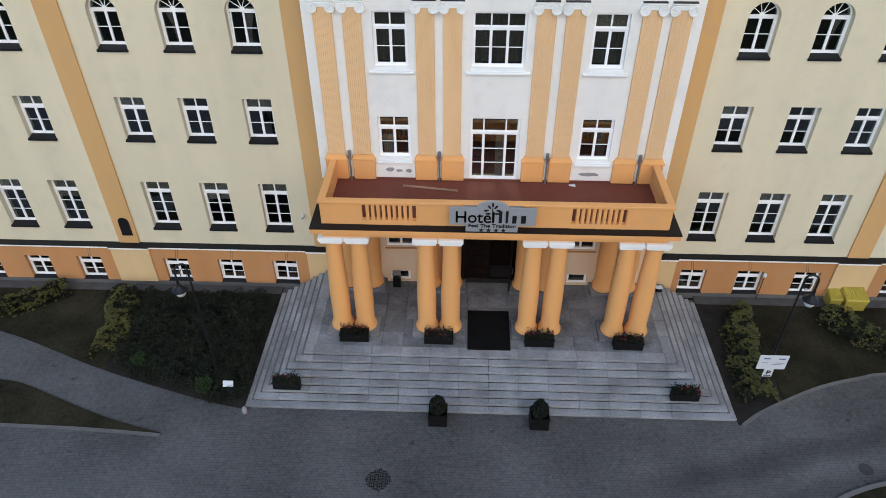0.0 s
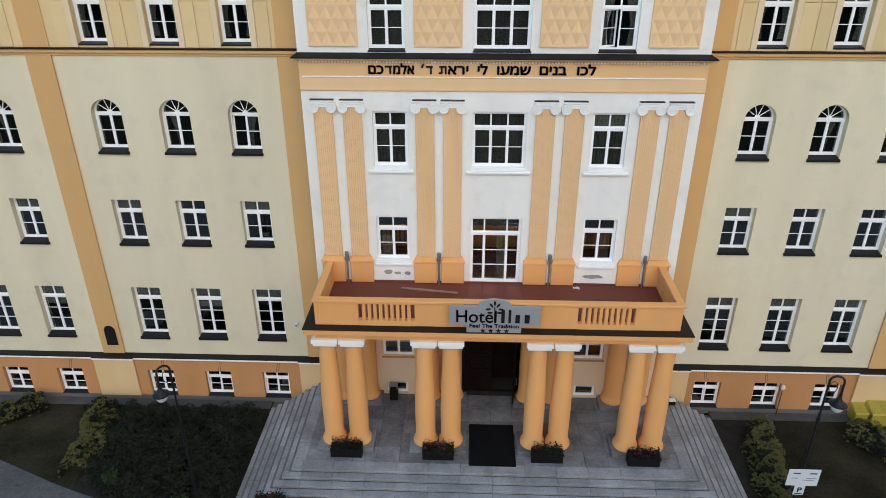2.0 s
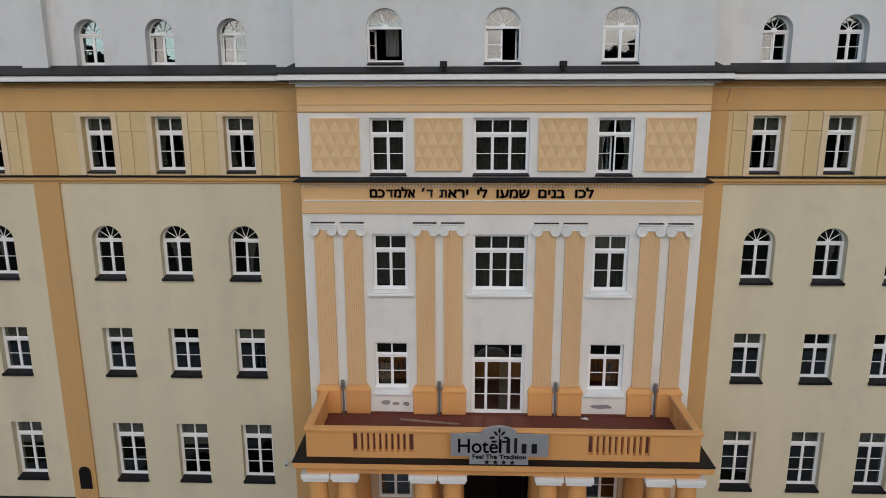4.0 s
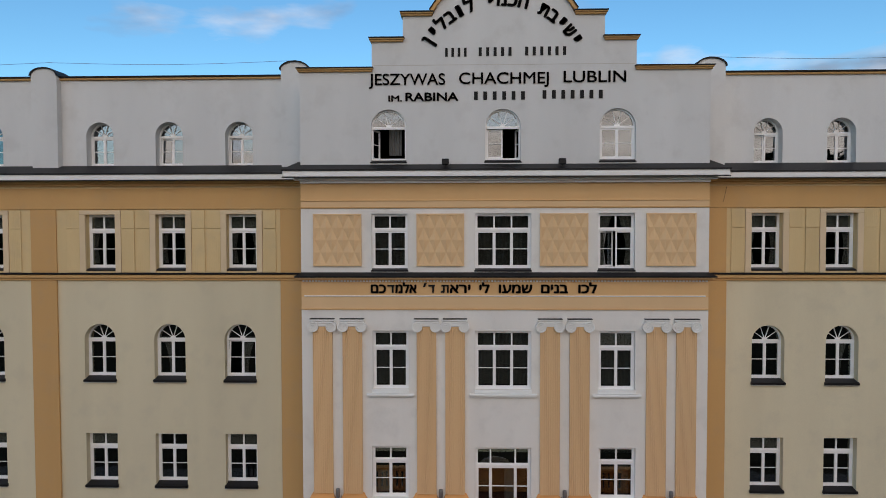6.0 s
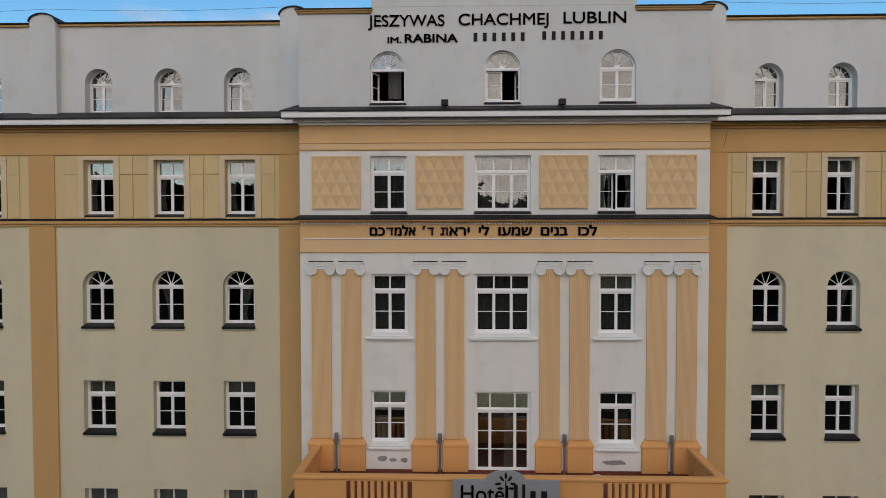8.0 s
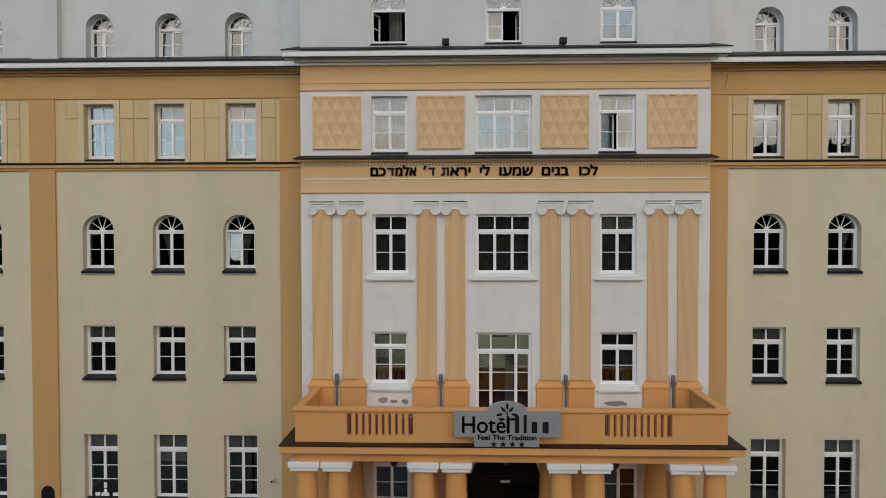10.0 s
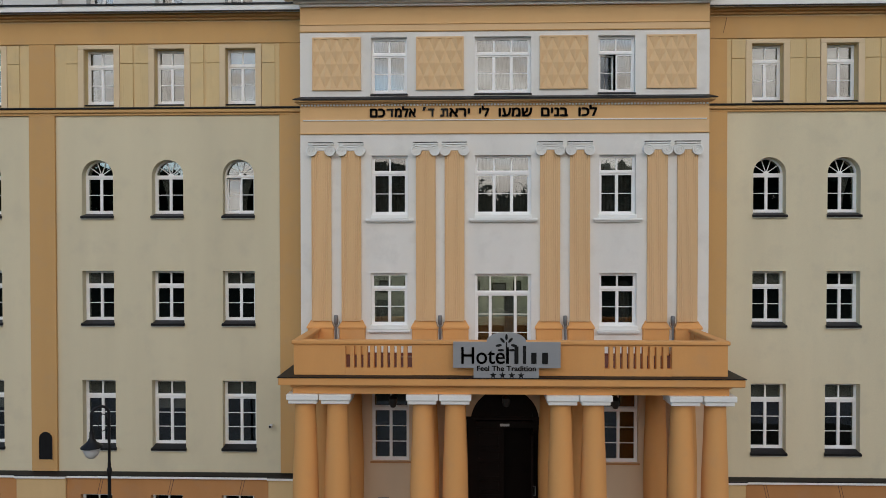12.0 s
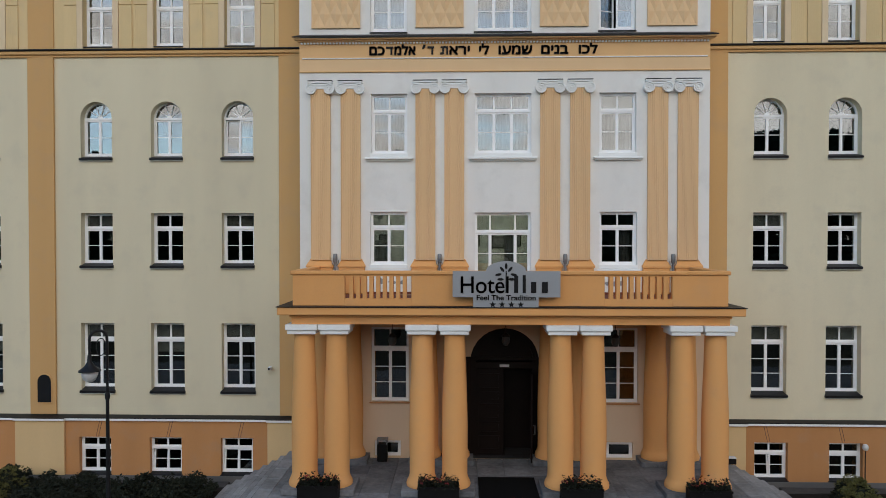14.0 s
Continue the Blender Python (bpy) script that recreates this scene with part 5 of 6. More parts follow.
solid("ground_bed_east", Shape().slab([(10.72, -7.25)] + EAST_EDGE + [(30, 0.7), (10.72, 0.7)], -0.04, 0.03), SOIL, "dark soil beside the steps", "bed", "structure")
solid("ground_lawn_east", Shape().slab([(13.3, 0.65), (13.1, -5.8)] + [p for p in EAST_EDGE if p[0] > 13.4] + [(30, 0.65)], 0.031, 0.06), LAWN, "mown dull grass with a curved kerb", "lawn", "structure")
kerb(EAST_EDGE, -0.14, 0.08, "curved concrete kerb of the lawn")
SE = curve_pts([(12.3, -11.6), (13.3, -10.75), (14.3, -10.25), (15.8, -9.8), (18.5, -9.4), (23, -9.2)], 5)
solid("ground_lawn_south", Shape().slab(SE + [(23, -16), (12.3, -16)], -0.04, 0.05), LAWN, "grass island inside the drive", "lawn", "structure")
kerb(SE, -0.18, 0.09, "curved concrete kerb of the island")

# ---- planting ----
def leaf_mesh(name, mat, points, size, seed):
    """A mass of small folded leaves at points, each turned its own way."""
    rs = np.random.RandomState(seed)
    n = len(points)
    p = np.asarray(points, float)
    u = rs.normal(size=(n, 3))
    u[:, 2] *= 0.6
    u /= np.linalg.norm(u, axis=1)[:, None]
    w = np.cross(u, rs.normal(size=(n, 3)))
    w /= np.linalg.norm(w, axis=1)[:, None]
    nn = np.cross(u, w)
    s = size * rs.uniform(0.6, 1.35, n)[:, None]
    a, b = p - u * s, p + u * s
    c, d = p + w * s * 0.5 + nn * s * 0.18, p - w * s * 0.5 + nn * s * 0.18
    v = np.stack([a, c, b, d], 1).reshape(-1, 3)
    me = bpy.data.meshes.new(name)
    idx = np.arange(n) * 4
    f = np.concatenate([np.stack([idx, idx + 1, idx + 2], 1), np.stack([idx, idx + 2, idx + 3], 1)])
    me.from_pydata(v.tolist(), [], f.tolist())
    me.materials.append(mat)
    return me


def inside(poly, x, y):
    r = False
    for (x0, y0), (x1, y1) in zip(poly, poly[1:] + poly[:1]):
        if (y0 > y) != (y1 > y) and x < (x1 - x0) * (y - y0) / (y1 - y0) + x0:
            r = not r
    return r


def clumps(seats, per, size, seed):
    """Leaves gathered in rounded clumps, thick on their upper side, with gaps between."""
    rs = np.random.RandomState(seed)
    seats = np.asarray(seats)
    c = np.repeat(seats, per, 0)
    u = rs.normal(size=(len(c), 3))
    u /= np.linalg.norm(u, axis=1)[:, None]
    u[:, 2] = np.abs(u[:, 2]) * 1.1 - 0.25
    r = np.repeat(size * rs.uniform(0.6, 1.35, len(seats)), per)[:, None] * rs.uniform(0.55, 1.0, (len(c), 1))
    p = c + u * r
    p[:, 2] = np.maximum(p[:, 2], 0.06)
    return p


def shrub_points(poly, n, height, seed, lump=0.45):
    """Seats of clumps over a bed with a lumpy top."""
    rs = random.Random(seed)
    xs, ys = [p[0] for p in poly], [p[1] for p in poly]
    out = []
    while len(out) < n:
        x, y = rs.uniform(min(xs), max(xs)), rs.uniform(min(ys), max(ys))
        if not inside(poly, x, y):
            continue
        h = height * (0.75 + lump * noise.noise(Vector((x * 1.1, y * 1.1, seed))) + 0.5 * lump * noise.noise(Vector((x * 3, y * 3, seed))))
        out.append((x, y, max(0.1, h * (1 - 0.5 * rs.random() ** 2))))
    return out


def hedge_line(line, width, height, n, seed):
    """Seats of clumps over a rounded, uneven hedge along a line."""
    rs = random.Random(seed)
    run = [Vector(p) for p in line]
    lens = [(b - a).length for a, b in zip(run, run[1:])]
    out = []
    while len(out) < n:
        k = rs.choices(range(len(lens)), lens)[0]
        a, b = run[k], run[k + 1]
        d = (b - a).normalized()
        q = Vector((-d.y, d.x))
        v = rs.uniform(-1, 1)
        p = a.lerp(b, rs.random())
        p = p + q * v * width / 2 * (0.85 + 0.35 * noise.noise(Vector((p.x * 1.3, p.y * 1.3, seed + 3))))
        h = height * math.sqrt(max(0.0, 1 - abs(v) ** 2.4)) * (0.85 + 0.4 * noise.noise(Vector((p.x * 2, p.y * 2, seed))))
        out.append((p.x, p.y, max(0.1, h - rs.random() ** 2 * 0.25)))
    return out


bed = [(-10.85, -0.1), (-10.85, -6.9), (-12.2, -6.7), (-15.0, -5.9), (-17.3, -5.1), (-17.6, -0.1)]
ob = tagged(new("shrub_bed", leaf_mesh("shrub_bed", LEAF_DARK, clumps(shrub_points(bed, 1300, 0.6, 3, 0.75), 40, 0.29, 4), 0.062, 5)), "dense dark green low shrubs filling the bed", "shrubs", kind="stuff")
for pts, h, n, wd, sd, lab in ((curve_pts([(-18.8, -0.15), (-18.4, -1.4), (-17.95, -3.0), (-17.95, -4.55)], 4), 1.15, 13000, 1.8, 11, "yellow-green clipped hedge beside the grass"),
                               (curve_pts([(-22.0, 0.3), (-23.3, -0.7), (-25.0, -1.5), (-28, -1.4)], 4), 0.9, 13000, 1.4, 12, "yellow-green clipped hedge along the path"),
                               (curve_pts([(12.75, -0.4), (12.2, -2.4), (11.95, -4.0), (11.85, -5.2), (12.0, -6.15)], 4), 1.1, 18000, 1.6, 13, "olive-green hedge beside the steps"),
                               (curve_pts([(16.9, -0.3), (17.6, -1.15), (18.4, -2.1), (19.4, -2.9), (22, -3.6)], 4), 1.0, 12000, 1.7, 14, "yellow-green hedge by the yellow bins")):
    # dark green leaves fill the core, yellow-green ones cover the outside
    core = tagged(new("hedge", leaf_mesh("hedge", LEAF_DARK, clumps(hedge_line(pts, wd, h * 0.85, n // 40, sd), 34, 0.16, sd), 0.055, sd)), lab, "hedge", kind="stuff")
    tips = part("young_leaves", leaf_mesh("young_leaves", LEAF_OLIVE if sd == 13 else LEAF_YELLOW, clumps(hedge_line(pts, wd * 1.05, h * 1.02, n // 17, sd + 50), 17, 0.085, sd + 50), 0.038, sd + 50), LEAF_YELLOW, core, "yellow-green outer leaf tips")
    tagged(tips, kind="stuff")
for x, y, r, sd in ((-12.6, -6.35, 0.3, 21), (-16.0, -5.05, 0.3, 22)):
    rs = random.Random(sd)
    pts = [(x + rs.gauss(0, r * 0.5), y + rs.gauss(0, r * 0.5), 0.5 + rs.random() * 0.45) for _ in range(420)]
    tagged(new("bush", leaf_mesh("bush", LEAF_FRESH, pts, 0.07, sd)), "small fresh green bush among dark shrubs", "bush")


# ---- planters ----
def flower_box(x, y, z, seed, w=1.22, red=0.3, d=0.42):
    b = holder("flower_box", "black planter box with red geraniums", "planter", (x, y, z), group="flower boxes of the steps")
    s = ring_box(w, d, 0.46)
    part("box", s, PLANTER, b)
    part("soil", Shape().box(-w / 2 + 0.04, w / 2 - 0.04, -d / 2 + 0.04, d / 2 - 0.04, 0.3, 0.42), SOIL, b)
    rs = random.Random(seed)
    pts = [(rs.uniform(-w / 2 + 0.02, w / 2 - 0.02), rs.gauss(0, 0.13), 0.42 + abs(rs.gauss(0, 0.14))) for _ in range(900)]
    tagged(part("leaves", leaf_mesh("leaves", LEAF_DARK, pts, 0.05, seed), LEAF_DARK, b), kind="stuff")
    pts = []
    for _ in range(int(8 * red / 0.3)):
        cx, cy, cz = rs.uniform(-w / 2 + 0.08, w / 2 - 0.08), rs.gauss(0, 0.1), 0.55 + abs(rs.gauss(0, 0.08))
        pts += [(cx + rs.gauss(0, 0.03), cy + rs.gauss(0, 0.03), cz + rs.gauss(0, 0.02)) for _ in range(14)]
    tagged(part("flowers", leaf_mesh("flowers", PETAL, pts, 0.032, seed + 1), PETAL, b, "red geranium heads"), kind="stuff")
    return b


def ring_box(w, d, h):
    s = ring([(-w / 2, -d / 2), (w / 2, -d / 2), (w / 2, d / 2), (-w / 2, d / 2)], [(-w / 2 + 0.035, -d / 2 + 0.035), (w / 2 - 0.035, -d / 2 + 0.035), (w / 2 - 0.035, d / 2 - 0.035), (-w / 2 + 0.035, d / 2 - 0.035)], 0, h)
    s.v = [(a, c, b) for a, b, c in s.v]
    s.box(-w / 2 + 0.034, w / 2 - 0.034, -d / 2 + 0.034, d / 2 - 0.034, 0, 0.05)
    s.box(-w / 2 - 0.02, w / 2 + 0.02, -d / 2 - 0.02, -d / 2, h - 0.07, h)
    return s


for i, (x, y) in enumerate(((-6.15, -3.96), (-2.27, -3.98), (2.3, -4.0), (6.3, -4.06))):
    flower_box(x, y, 1.325, 31 + i, 1.32)
flower_box(-8.9, -6.25, 1.33 - 5 * RISE, 36, 1.2, 0.3, 0.3)
flower_box(8.5, -6.28, 1.33 - 5 * RISE, 37, 1.2, 0.3, 0.3)


def conifer_tub(x, y, seed):
    b = holder("conifer_planter", "tall black planter with a dark clipped conifer", "planter", (x, y, 0), group="tall planters before the steps")
    part("tub", ring_box(0.8, 0.7, 0.72), PLANTER, b)
    part("stem", Shape().tube([(0, 0, 0.05), (0, 0, 0.9)], 0.03, 7), TIMBER, b)
    rs = random.Random(seed)
    pts = []
    for _ in range(2600):
        a, u = rs.uniform(0, 6.283), rs.random()
        r = 0.4 * math.sqrt(max(0, math.sin(math.pi * (0.12 + 0.86 * u)))) * (1 - rs.random() ** 3 * 0.7) * (0.8 + 0.3 * noise.noise(Vector((2 * math.cos(a), 2 * math.sin(a), 3 * u + seed))))
        pts.append((r * math.cos(a), r * math.sin(a), 0.6 + u * 0.85 + rs.gauss(0, 0.04)))
    part("foliage", leaf_mesh("foliage", LEAF_DARK, pts, 0.05, seed), LEAF_DARK, b)


conifer_tub(-2.17, -7.42, 41)
conifer_tub(2.15, -7.46, 42)


# ---- lamps and signs ----
def street_lamp(x, y, sx, h, turn):
    """A black post with a crook at the top and a bell-shaped opal lamp; sx: the side it hangs to; turn: degrees about the post."""
    l = holder("street_lamp", "black crook-necked street lamp with an opal globe", "street lamp", (x, y, 0), turn)
    part("post", Shape().lathe([(0.12, 0), (0.12, 0.5), (0.072, 0.62), (0.058, 3.2), (0.048, h - 1.75), (0.0, h - 1.74)], seg=16), IRON, l, smooth=True)
    part("collar", Shape().lathe([(0.065, h - 2.1), (0.075, h - 2.05), (0.075, h - 1.95), (0.06, h - 1.9)], seg=14), IRON, l, smooth=True)
    r = 0.24
    crook = [(0, 0, h - 1.8), (0, 0, h - 1.0), (0, 0, h - r)] + [(sx * (r - r * math.cos(a)), 0, h - r + r * math.sin(a)) for a in [math.pi * i / 12 for i in range(1, 13)]] + [(sx * 2 * r, 0, h - r - 0.48)]
    part("crook", Shape().tube(crook, 0.042, 10), IRON, l, smooth=True)
    curl = [(sx * (0.17 + 0.13 * math.cos(a)), 0, h - 0.5 + 0.26 * math.sin(a)) for a in [2 * math.pi * i / 16 for i in range(17)]]
    part("scroll", Shape().tube(curl, 0.015, 6), IRON, l, smooth=True)
    cx, z = sx * 2 * r, h - r - 0.48
    hood = part("lamp_hood", Shape().lathe([(0.0, z + 0.02), (0.055, z), (0.07, z - 0.2), (0.15, z - 0.33), (0.31, z - 0.45), (0.315, z - 0.48), (0.0, z - 0.48)], cx, 0, 24), IRON, l, smooth=True)
    part("lamp_globe", Shape().lathe([(0.235, z - 0.481), (0.23, z - 0.58), (0.17, z - 0.73), (0.08, z - 0.8), (0.0, z - 0.81)], cx, 0, 20), OPAL, hood, "opal glass globe", smooth=True)
    return l


street_lamp(-12.25, -5.5, -1, 6.95, 38)
street_lamp(11.85, -5.75, 1, 7.25, -12)

board = holder("notice_board", "white notice board strapped to the street lamp post", "sign", (11.88, -5.87, 0), 0)
for z in (2.3, 2.72):
    part("strap", Shape().box(-0.09, 0.03, 0.011, 0.06, z, z + 0.04), STEEL, board)
panel = part("panel", Shape().box(-0.6, 0.6, -0.02, 0.01, 2.1, 2.92, 0.006), BOARDWHITE, board)
park = part("parking_panel", Shape().box(-0.22, 0.18, -0.02, 0.01, 1.63, 2.09, 0.006), BOARDWHITE, board)
writing("P", park, -0.1, 0.08, 1.78, 0.24, -0.026, "letter", thick=0.01, depth=0.004)
part("text_bar", Shape().box(-0.17, 0.13, -0.024, -0.0205, 1.68, 1.72), LETTER, park)
for x0, x1, z0 in ((-0.42, -0.14, 2.7), (0.2, 0.48, 2.7)):
    part("text_bar", Shape().box(x0, x1, -0.024, -0.0205, z0, z0 + 0.06), BLUEINK, panel)
for x0, x1, z0 in ((-0.45, -0.2, 2.47), (0.1, 0.5, 2.47), (0.0, 0.42, 2.38)):
    part("text_bar", Shape().box(x0, x1, -0.024, -0.0205, z0, z0 + 0.03), STEEL, panel)
plaque = holder("plaque", "small white label on a stake in the shrub bed", "sign", (-11.5, -6.36, 0))
part("stake", Shape().tube([(0, 0.02, 0), (0, 0.02, 0.75)], 0.015, 6), STEEL, plaque)
part("panel", Shape().add([(-0.23, -0.06, 0.62), (0.23, -0.06, 0.62), (0.23, 0.08, 0.86), (-0.23, 0.08, 0.86), (-0.23, -0.04, 0.61), (0.23, -0.04, 0.61), (0.23, 0.1, 0.85), (-0.23, 0.1, 0.85)],
     [(0, 1, 2, 3), (4, 5, 6, 7), (0, 1, 5, 4), (1, 2, 6, 5), (2, 3, 7, 6), (3, 0, 4, 7)]), BOARDWHITE, plaque)


def bin_yellow(x, y, w, d, h):
    b = holder("yellow_container", "yellow plastic grit container with a sloping lid", "container", (x, y, 0.06), group="yellow containers by the wall")
    part("body", Shape().add([(-w * 0.45, -d * 0.45, 0), (w * 0.45, -d * 0.45, 0), (w * 0.45, d * 0.45, 0), (-w * 0.45, d * 0.45, 0), (-w / 2, -d / 2, h * 0.7), (w / 2, -d / 2, h * 0.7), (w / 2, d / 2, h * 0.8), (-w / 2, d / 2, h * 0.8)],
         [(0, 1, 2, 3), (4, 5, 6, 7), (0, 1, 5, 4), (1, 2, 6, 5), (2, 3, 7, 6), (3, 0, 4, 7)]), YELLOW, b)
    s = Shape().add([(-w * 0.53, -d * 0.54, h * 0.705), (w * 0.53, -d * 0.54, h * 0.705), (w * 0.53, d * 0.52, h * 0.81), (-w * 0.53, d * 0.52, h * 0.81), (-w * 0.5, -d * 0.5, h * 0.78), (w * 0.5, -d * 0.5, h * 0.78), (w * 0.46, d * 0.42, h), (-w * 0.46, d * 0.42, h)],
         [(0, 1, 2, 3), (4, 5, 6, 7), (0, 1, 5, 4), (1, 2, 6, 5), (2, 3, 7, 6), (3, 0, 4, 7)])
    lid = part("lid", s, YELLOW, b, "ribbed yellow lid")
    rib = Shape().add([(-0.015, -d * 0.48, h * 0.785), (0.015, -d * 0.48, h * 0.785), (0.015, d * 0.4, h * 0.99), (-0.015, d * 0.4, h * 0.99), (-0.012, -d * 0.48, h * 0.82), (0.012, -d * 0.48, h * 0.82), (0.012, d * 0.4, h * 1.02), (-0.012, d * 0.4, h * 1.02)],
                      [(0, 1, 2, 3), (4, 5, 6, 7), (0, 1, 5, 4), (1, 2, 6, 5), (2, 3, 7, 6), (3, 0, 4, 7)]).mesh("rib", YELLOW)
    for k in range(9):
        part("rib", rib, YELLOW, lid, at=(-w * 0.42 + w * 0.84 * k / 8, 0, 0))


bin_yellow(18.6, 0.5, 1.12, 0.85, 0.95)
bin_yellow(17.68, 0.6, 0.62, 0.7, 0.8)

globe = holder("globe_light", "thin garden post with a small white globe", "lamp", (13.95, 0.8, 0.06))
part("post", Shape().tube([(0, 0, 0), (0, 0, 1.5)], 0.022, 8), IRON, globe)
part("globe", Shape().lathe([(0.0, 1.5), (0.07, 1.52), (0.11, 1.6), (0.11, 1.66), (0.07, 1.74), (0.0, 1.76)], seg=16), OPAL, globe, smooth=True)

litter = holder("litter_bin", "black litter bin against the porch wall", "bin", (-4.52, -0.2, 1.326))
part("body", Shape().box(-0.19, 0.19, -0.17, 0.17, 0, 0.66, 0.03), PLANTER, litter)
part("hood", Shape().box(-0.2, 0.2, -0.18, 0.18, 0.81, 0.85, 0.01).box(-0.19, -0.16, -0.16, 0.16, 0.66, 0.81).box(0.16, 0.19, -0.16, 0.16, 0.66, 0.81), STEEL, litter)

drain = holder("drain_cover", "dark cast iron drain cover in the paving", "drain", (-4.43, -10.43, 0.0), kind="structure")
grate = [Shape().box(-lx, lx, -ly, ly, 0.002, 0.012).mesh("grate_bar", LETTER) for lx, ly in ((0.066, 0.017), (0.017, 0.066))]
for i in range(-6, 7):
    for j in range(-6, 7):
        cx, cy = 0.078 * i, 0.078 * j
        if math.hypot(cx, cy) < 0.48 and (i + 2 * j) % 4 != 3:
            part("grate_bar", grate[(i + j) % 2], LETTER, drain, at=(cx, cy, 0))
solid("manhole_cover", Shape().lathe([(0.0, 0.002), (0.28, 0.002), (0.28, 0.012), (0.24, 0.016), (0.0, 0.014)], 15.2, -9.25, 24), CASTIRON, "round iron manhole cover in the drive", "manhole", "structure")

# small things on the balcony and the walls
solid("batten", Shape().add([(-3.95, -0.75, 7.625), (-1.55, -1.1, 7.625), (-1.54, -1.0, 7.625), (-3.94, -0.65, 7.625), (-3.95, -0.75, 7.67), (-1.55, -1.1, 7.67), (-1.54, -1.0, 7.67), (-3.94, -0.65, 7.67)],
      [(0, 1, 2, 3), (4, 5, 6, 7), (0, 1, 5, 4), (1, 2, 6, 5), (2, 3, 7, 6), (3, 0, 4, 7)]), TIMBER, "loose wooden batten lying on the balcony", "batten")
for sx, name in ((-1, "w"), (1, "e")):
    f = holder("floodlight", "small black floodlight on the cornice", "floodlight", (-2.16 if sx < 0 else 2.15, -0.42, 21.22))
    part("bracket", Shape().box(-0.03, 0.03, -0.03, 0.03, -0.02, 0.16), IRON, f)
    part("lamp_body", Shape().box(-0.13, 0.13, -0.12, 0.12, 0.14, 0.36, 0.02), IRON, f)
cctv = holder("security_camera", "small white security camera on the wall", "camera", (-9.15, 1.28, 4.55))
part("arm", Shape().tube([(0, 0, 0), (0.0, -0.16, 0.02)], 0.025, 8), BOARDWHITE, cctv)
part("housing", Shape().box(-0.06, 0.06, -0.32, -0.06, -0.06, 0.06, 0.02), BOARDWHITE, cctv)
part("lens", Shape().box(-0.04, 0.04, -0.34, -0.321, -0.04, 0.04, 0.01), LETTER, cctv, "black lens of the camera")
for x in (-18.3,):
    n = holder("niche", "small black arched niche panel on the pilaster", "niche", (x, WINGS["west"][0] - 0.103, 3.12), kind="structure")
    part("panel", Shape().prism(arch(0, 0.56, 0, 1.12, 10), -0.02, 0.0), IRON, n)
    part("panel_rim", ring(arch(0, 0.62, -0.04, 1.16, 10), arch(0, 0.56, 0, 1.12, 10), -0.03, 0.0), OCHRE, n)


def patch(cx, cz, w, h, seed):
    """A ragged patch where the paint has come off the wall."""
    r = random.Random(seed)
    pts = [(cx + w / 2 * math.cos(a) * r.uniform(0.7, 1.1), cz + h / 2 * math.sin(a) * r.uniform(0.7, 1.1)) for a in [2 * math.pi * i / 18 for i in range(18)]]
    solid("trim_bare_patch", Shape().prism(pts, CY - 0.004, CY - 0.001), PLASTERGREY, "ragged grey patch of bare plaster", "patch", "structure")


for cx, cz, w, h, sd in ((-4.55, 8.1, 0.42, 0.26, 1), (-4.15, 8.05, 0.32, 0.16, 2), (-3.72, 8.05, 0.3, 0.2, 3), (4.22, 8.02, 0.95, 0.22, 4)):
    patch(cx, cz, w, h, sd)
rag = Shape()
rr = random.Random(6)
grid = [[(3.35 + 0.07 * i, -0.55 + 0.06 * j, 7.63 + rr.uniform(0, 0.05)) for i in range(5)] for j in range(4)]
rag.add([p for row in grid for p in row], [(j * 5 + i, j * 5 + i + 1, j * 5 + i + 6, j * 5 + i + 5) for j in range(3) for i in range(4)])
solid("rag", rag, BOARDWHITE, "crumpled white rag lying on the balcony", "rag")
solid("marker_stone", Shape().lathe([(0.0, 0.0), (0.12, 0.0), (0.11, 0.1), (0.13, 0.2), (0.06, 0.34), (0.0, 0.35)], -10.62, -7.3, 7), FIELDSTONE, "small rough pale stone at the corner of the steps", "stone")


for side, name in ((-1, "west"), (1, "east")):
    y = WINGS[name][1] + 0.1
    a, b = (8.25, 18.37), (18.37, 28.6)
    for k, (x0, x1) in enumerate((a, b)):
        run = [(side * (x0 + (x1 - x0) * i / 10), y, 25.78 - 0.12 * math.sin(math.pi * i / 10)) for i in range(11)]
        solid("trim_roof_wire_%s_%d" % (name, k + 1), Shape().tube(run, 0.008, 5), STEEL, "thin lightning wire above the attic", "wire", "structure")


# ---- far off, behind the camera ----
rs = np.random.RandomState(8)
pts = []
WOOD_X = (-330, -110, -90, -80, -50, -30, -15, -2, 2, 14, 20, 32, 45, 70, 330)
WOOD_H = (30, 31, 30, 28, 28, 31, 31, 28, 21, 21, 27, 30, 30, 37, 36)
for i in range(800):
    cx, cy = rs.uniform(-330, 330), rs.uniform(-175, -145)
    hgt = float(np.interp(cx, WOOD_X, WOOD_H)) + rs.uniform(-3.5, 1.0)
    c = rs.normal(size=(170, 3)) * (3.6, 3.6, 0)
    z = hgt * (1 - rs.random(170) ** 1.6 * 0.95)
    pts += [(cx + a, cy + b, zz) for (a, b, _), zz in zip(c, z)]
tagged(new("far_woods", leaf_mesh("far_woods", WOODS, pts, 1.5, 9)), "dark belt of far trees across the road", "trees", kind="stuff")

solid("loose_cable", Shape().tube([(8.75, WINGS["east"][0] - 0.07, 20.6), (8.7, WINGS["east"][0] - 0.075, 20.35), (8.62, WINGS["east"][0] - 0.07, 20.0)], 0.007, 6), IRON, "thin black cable hanging below the cornice", "cable")


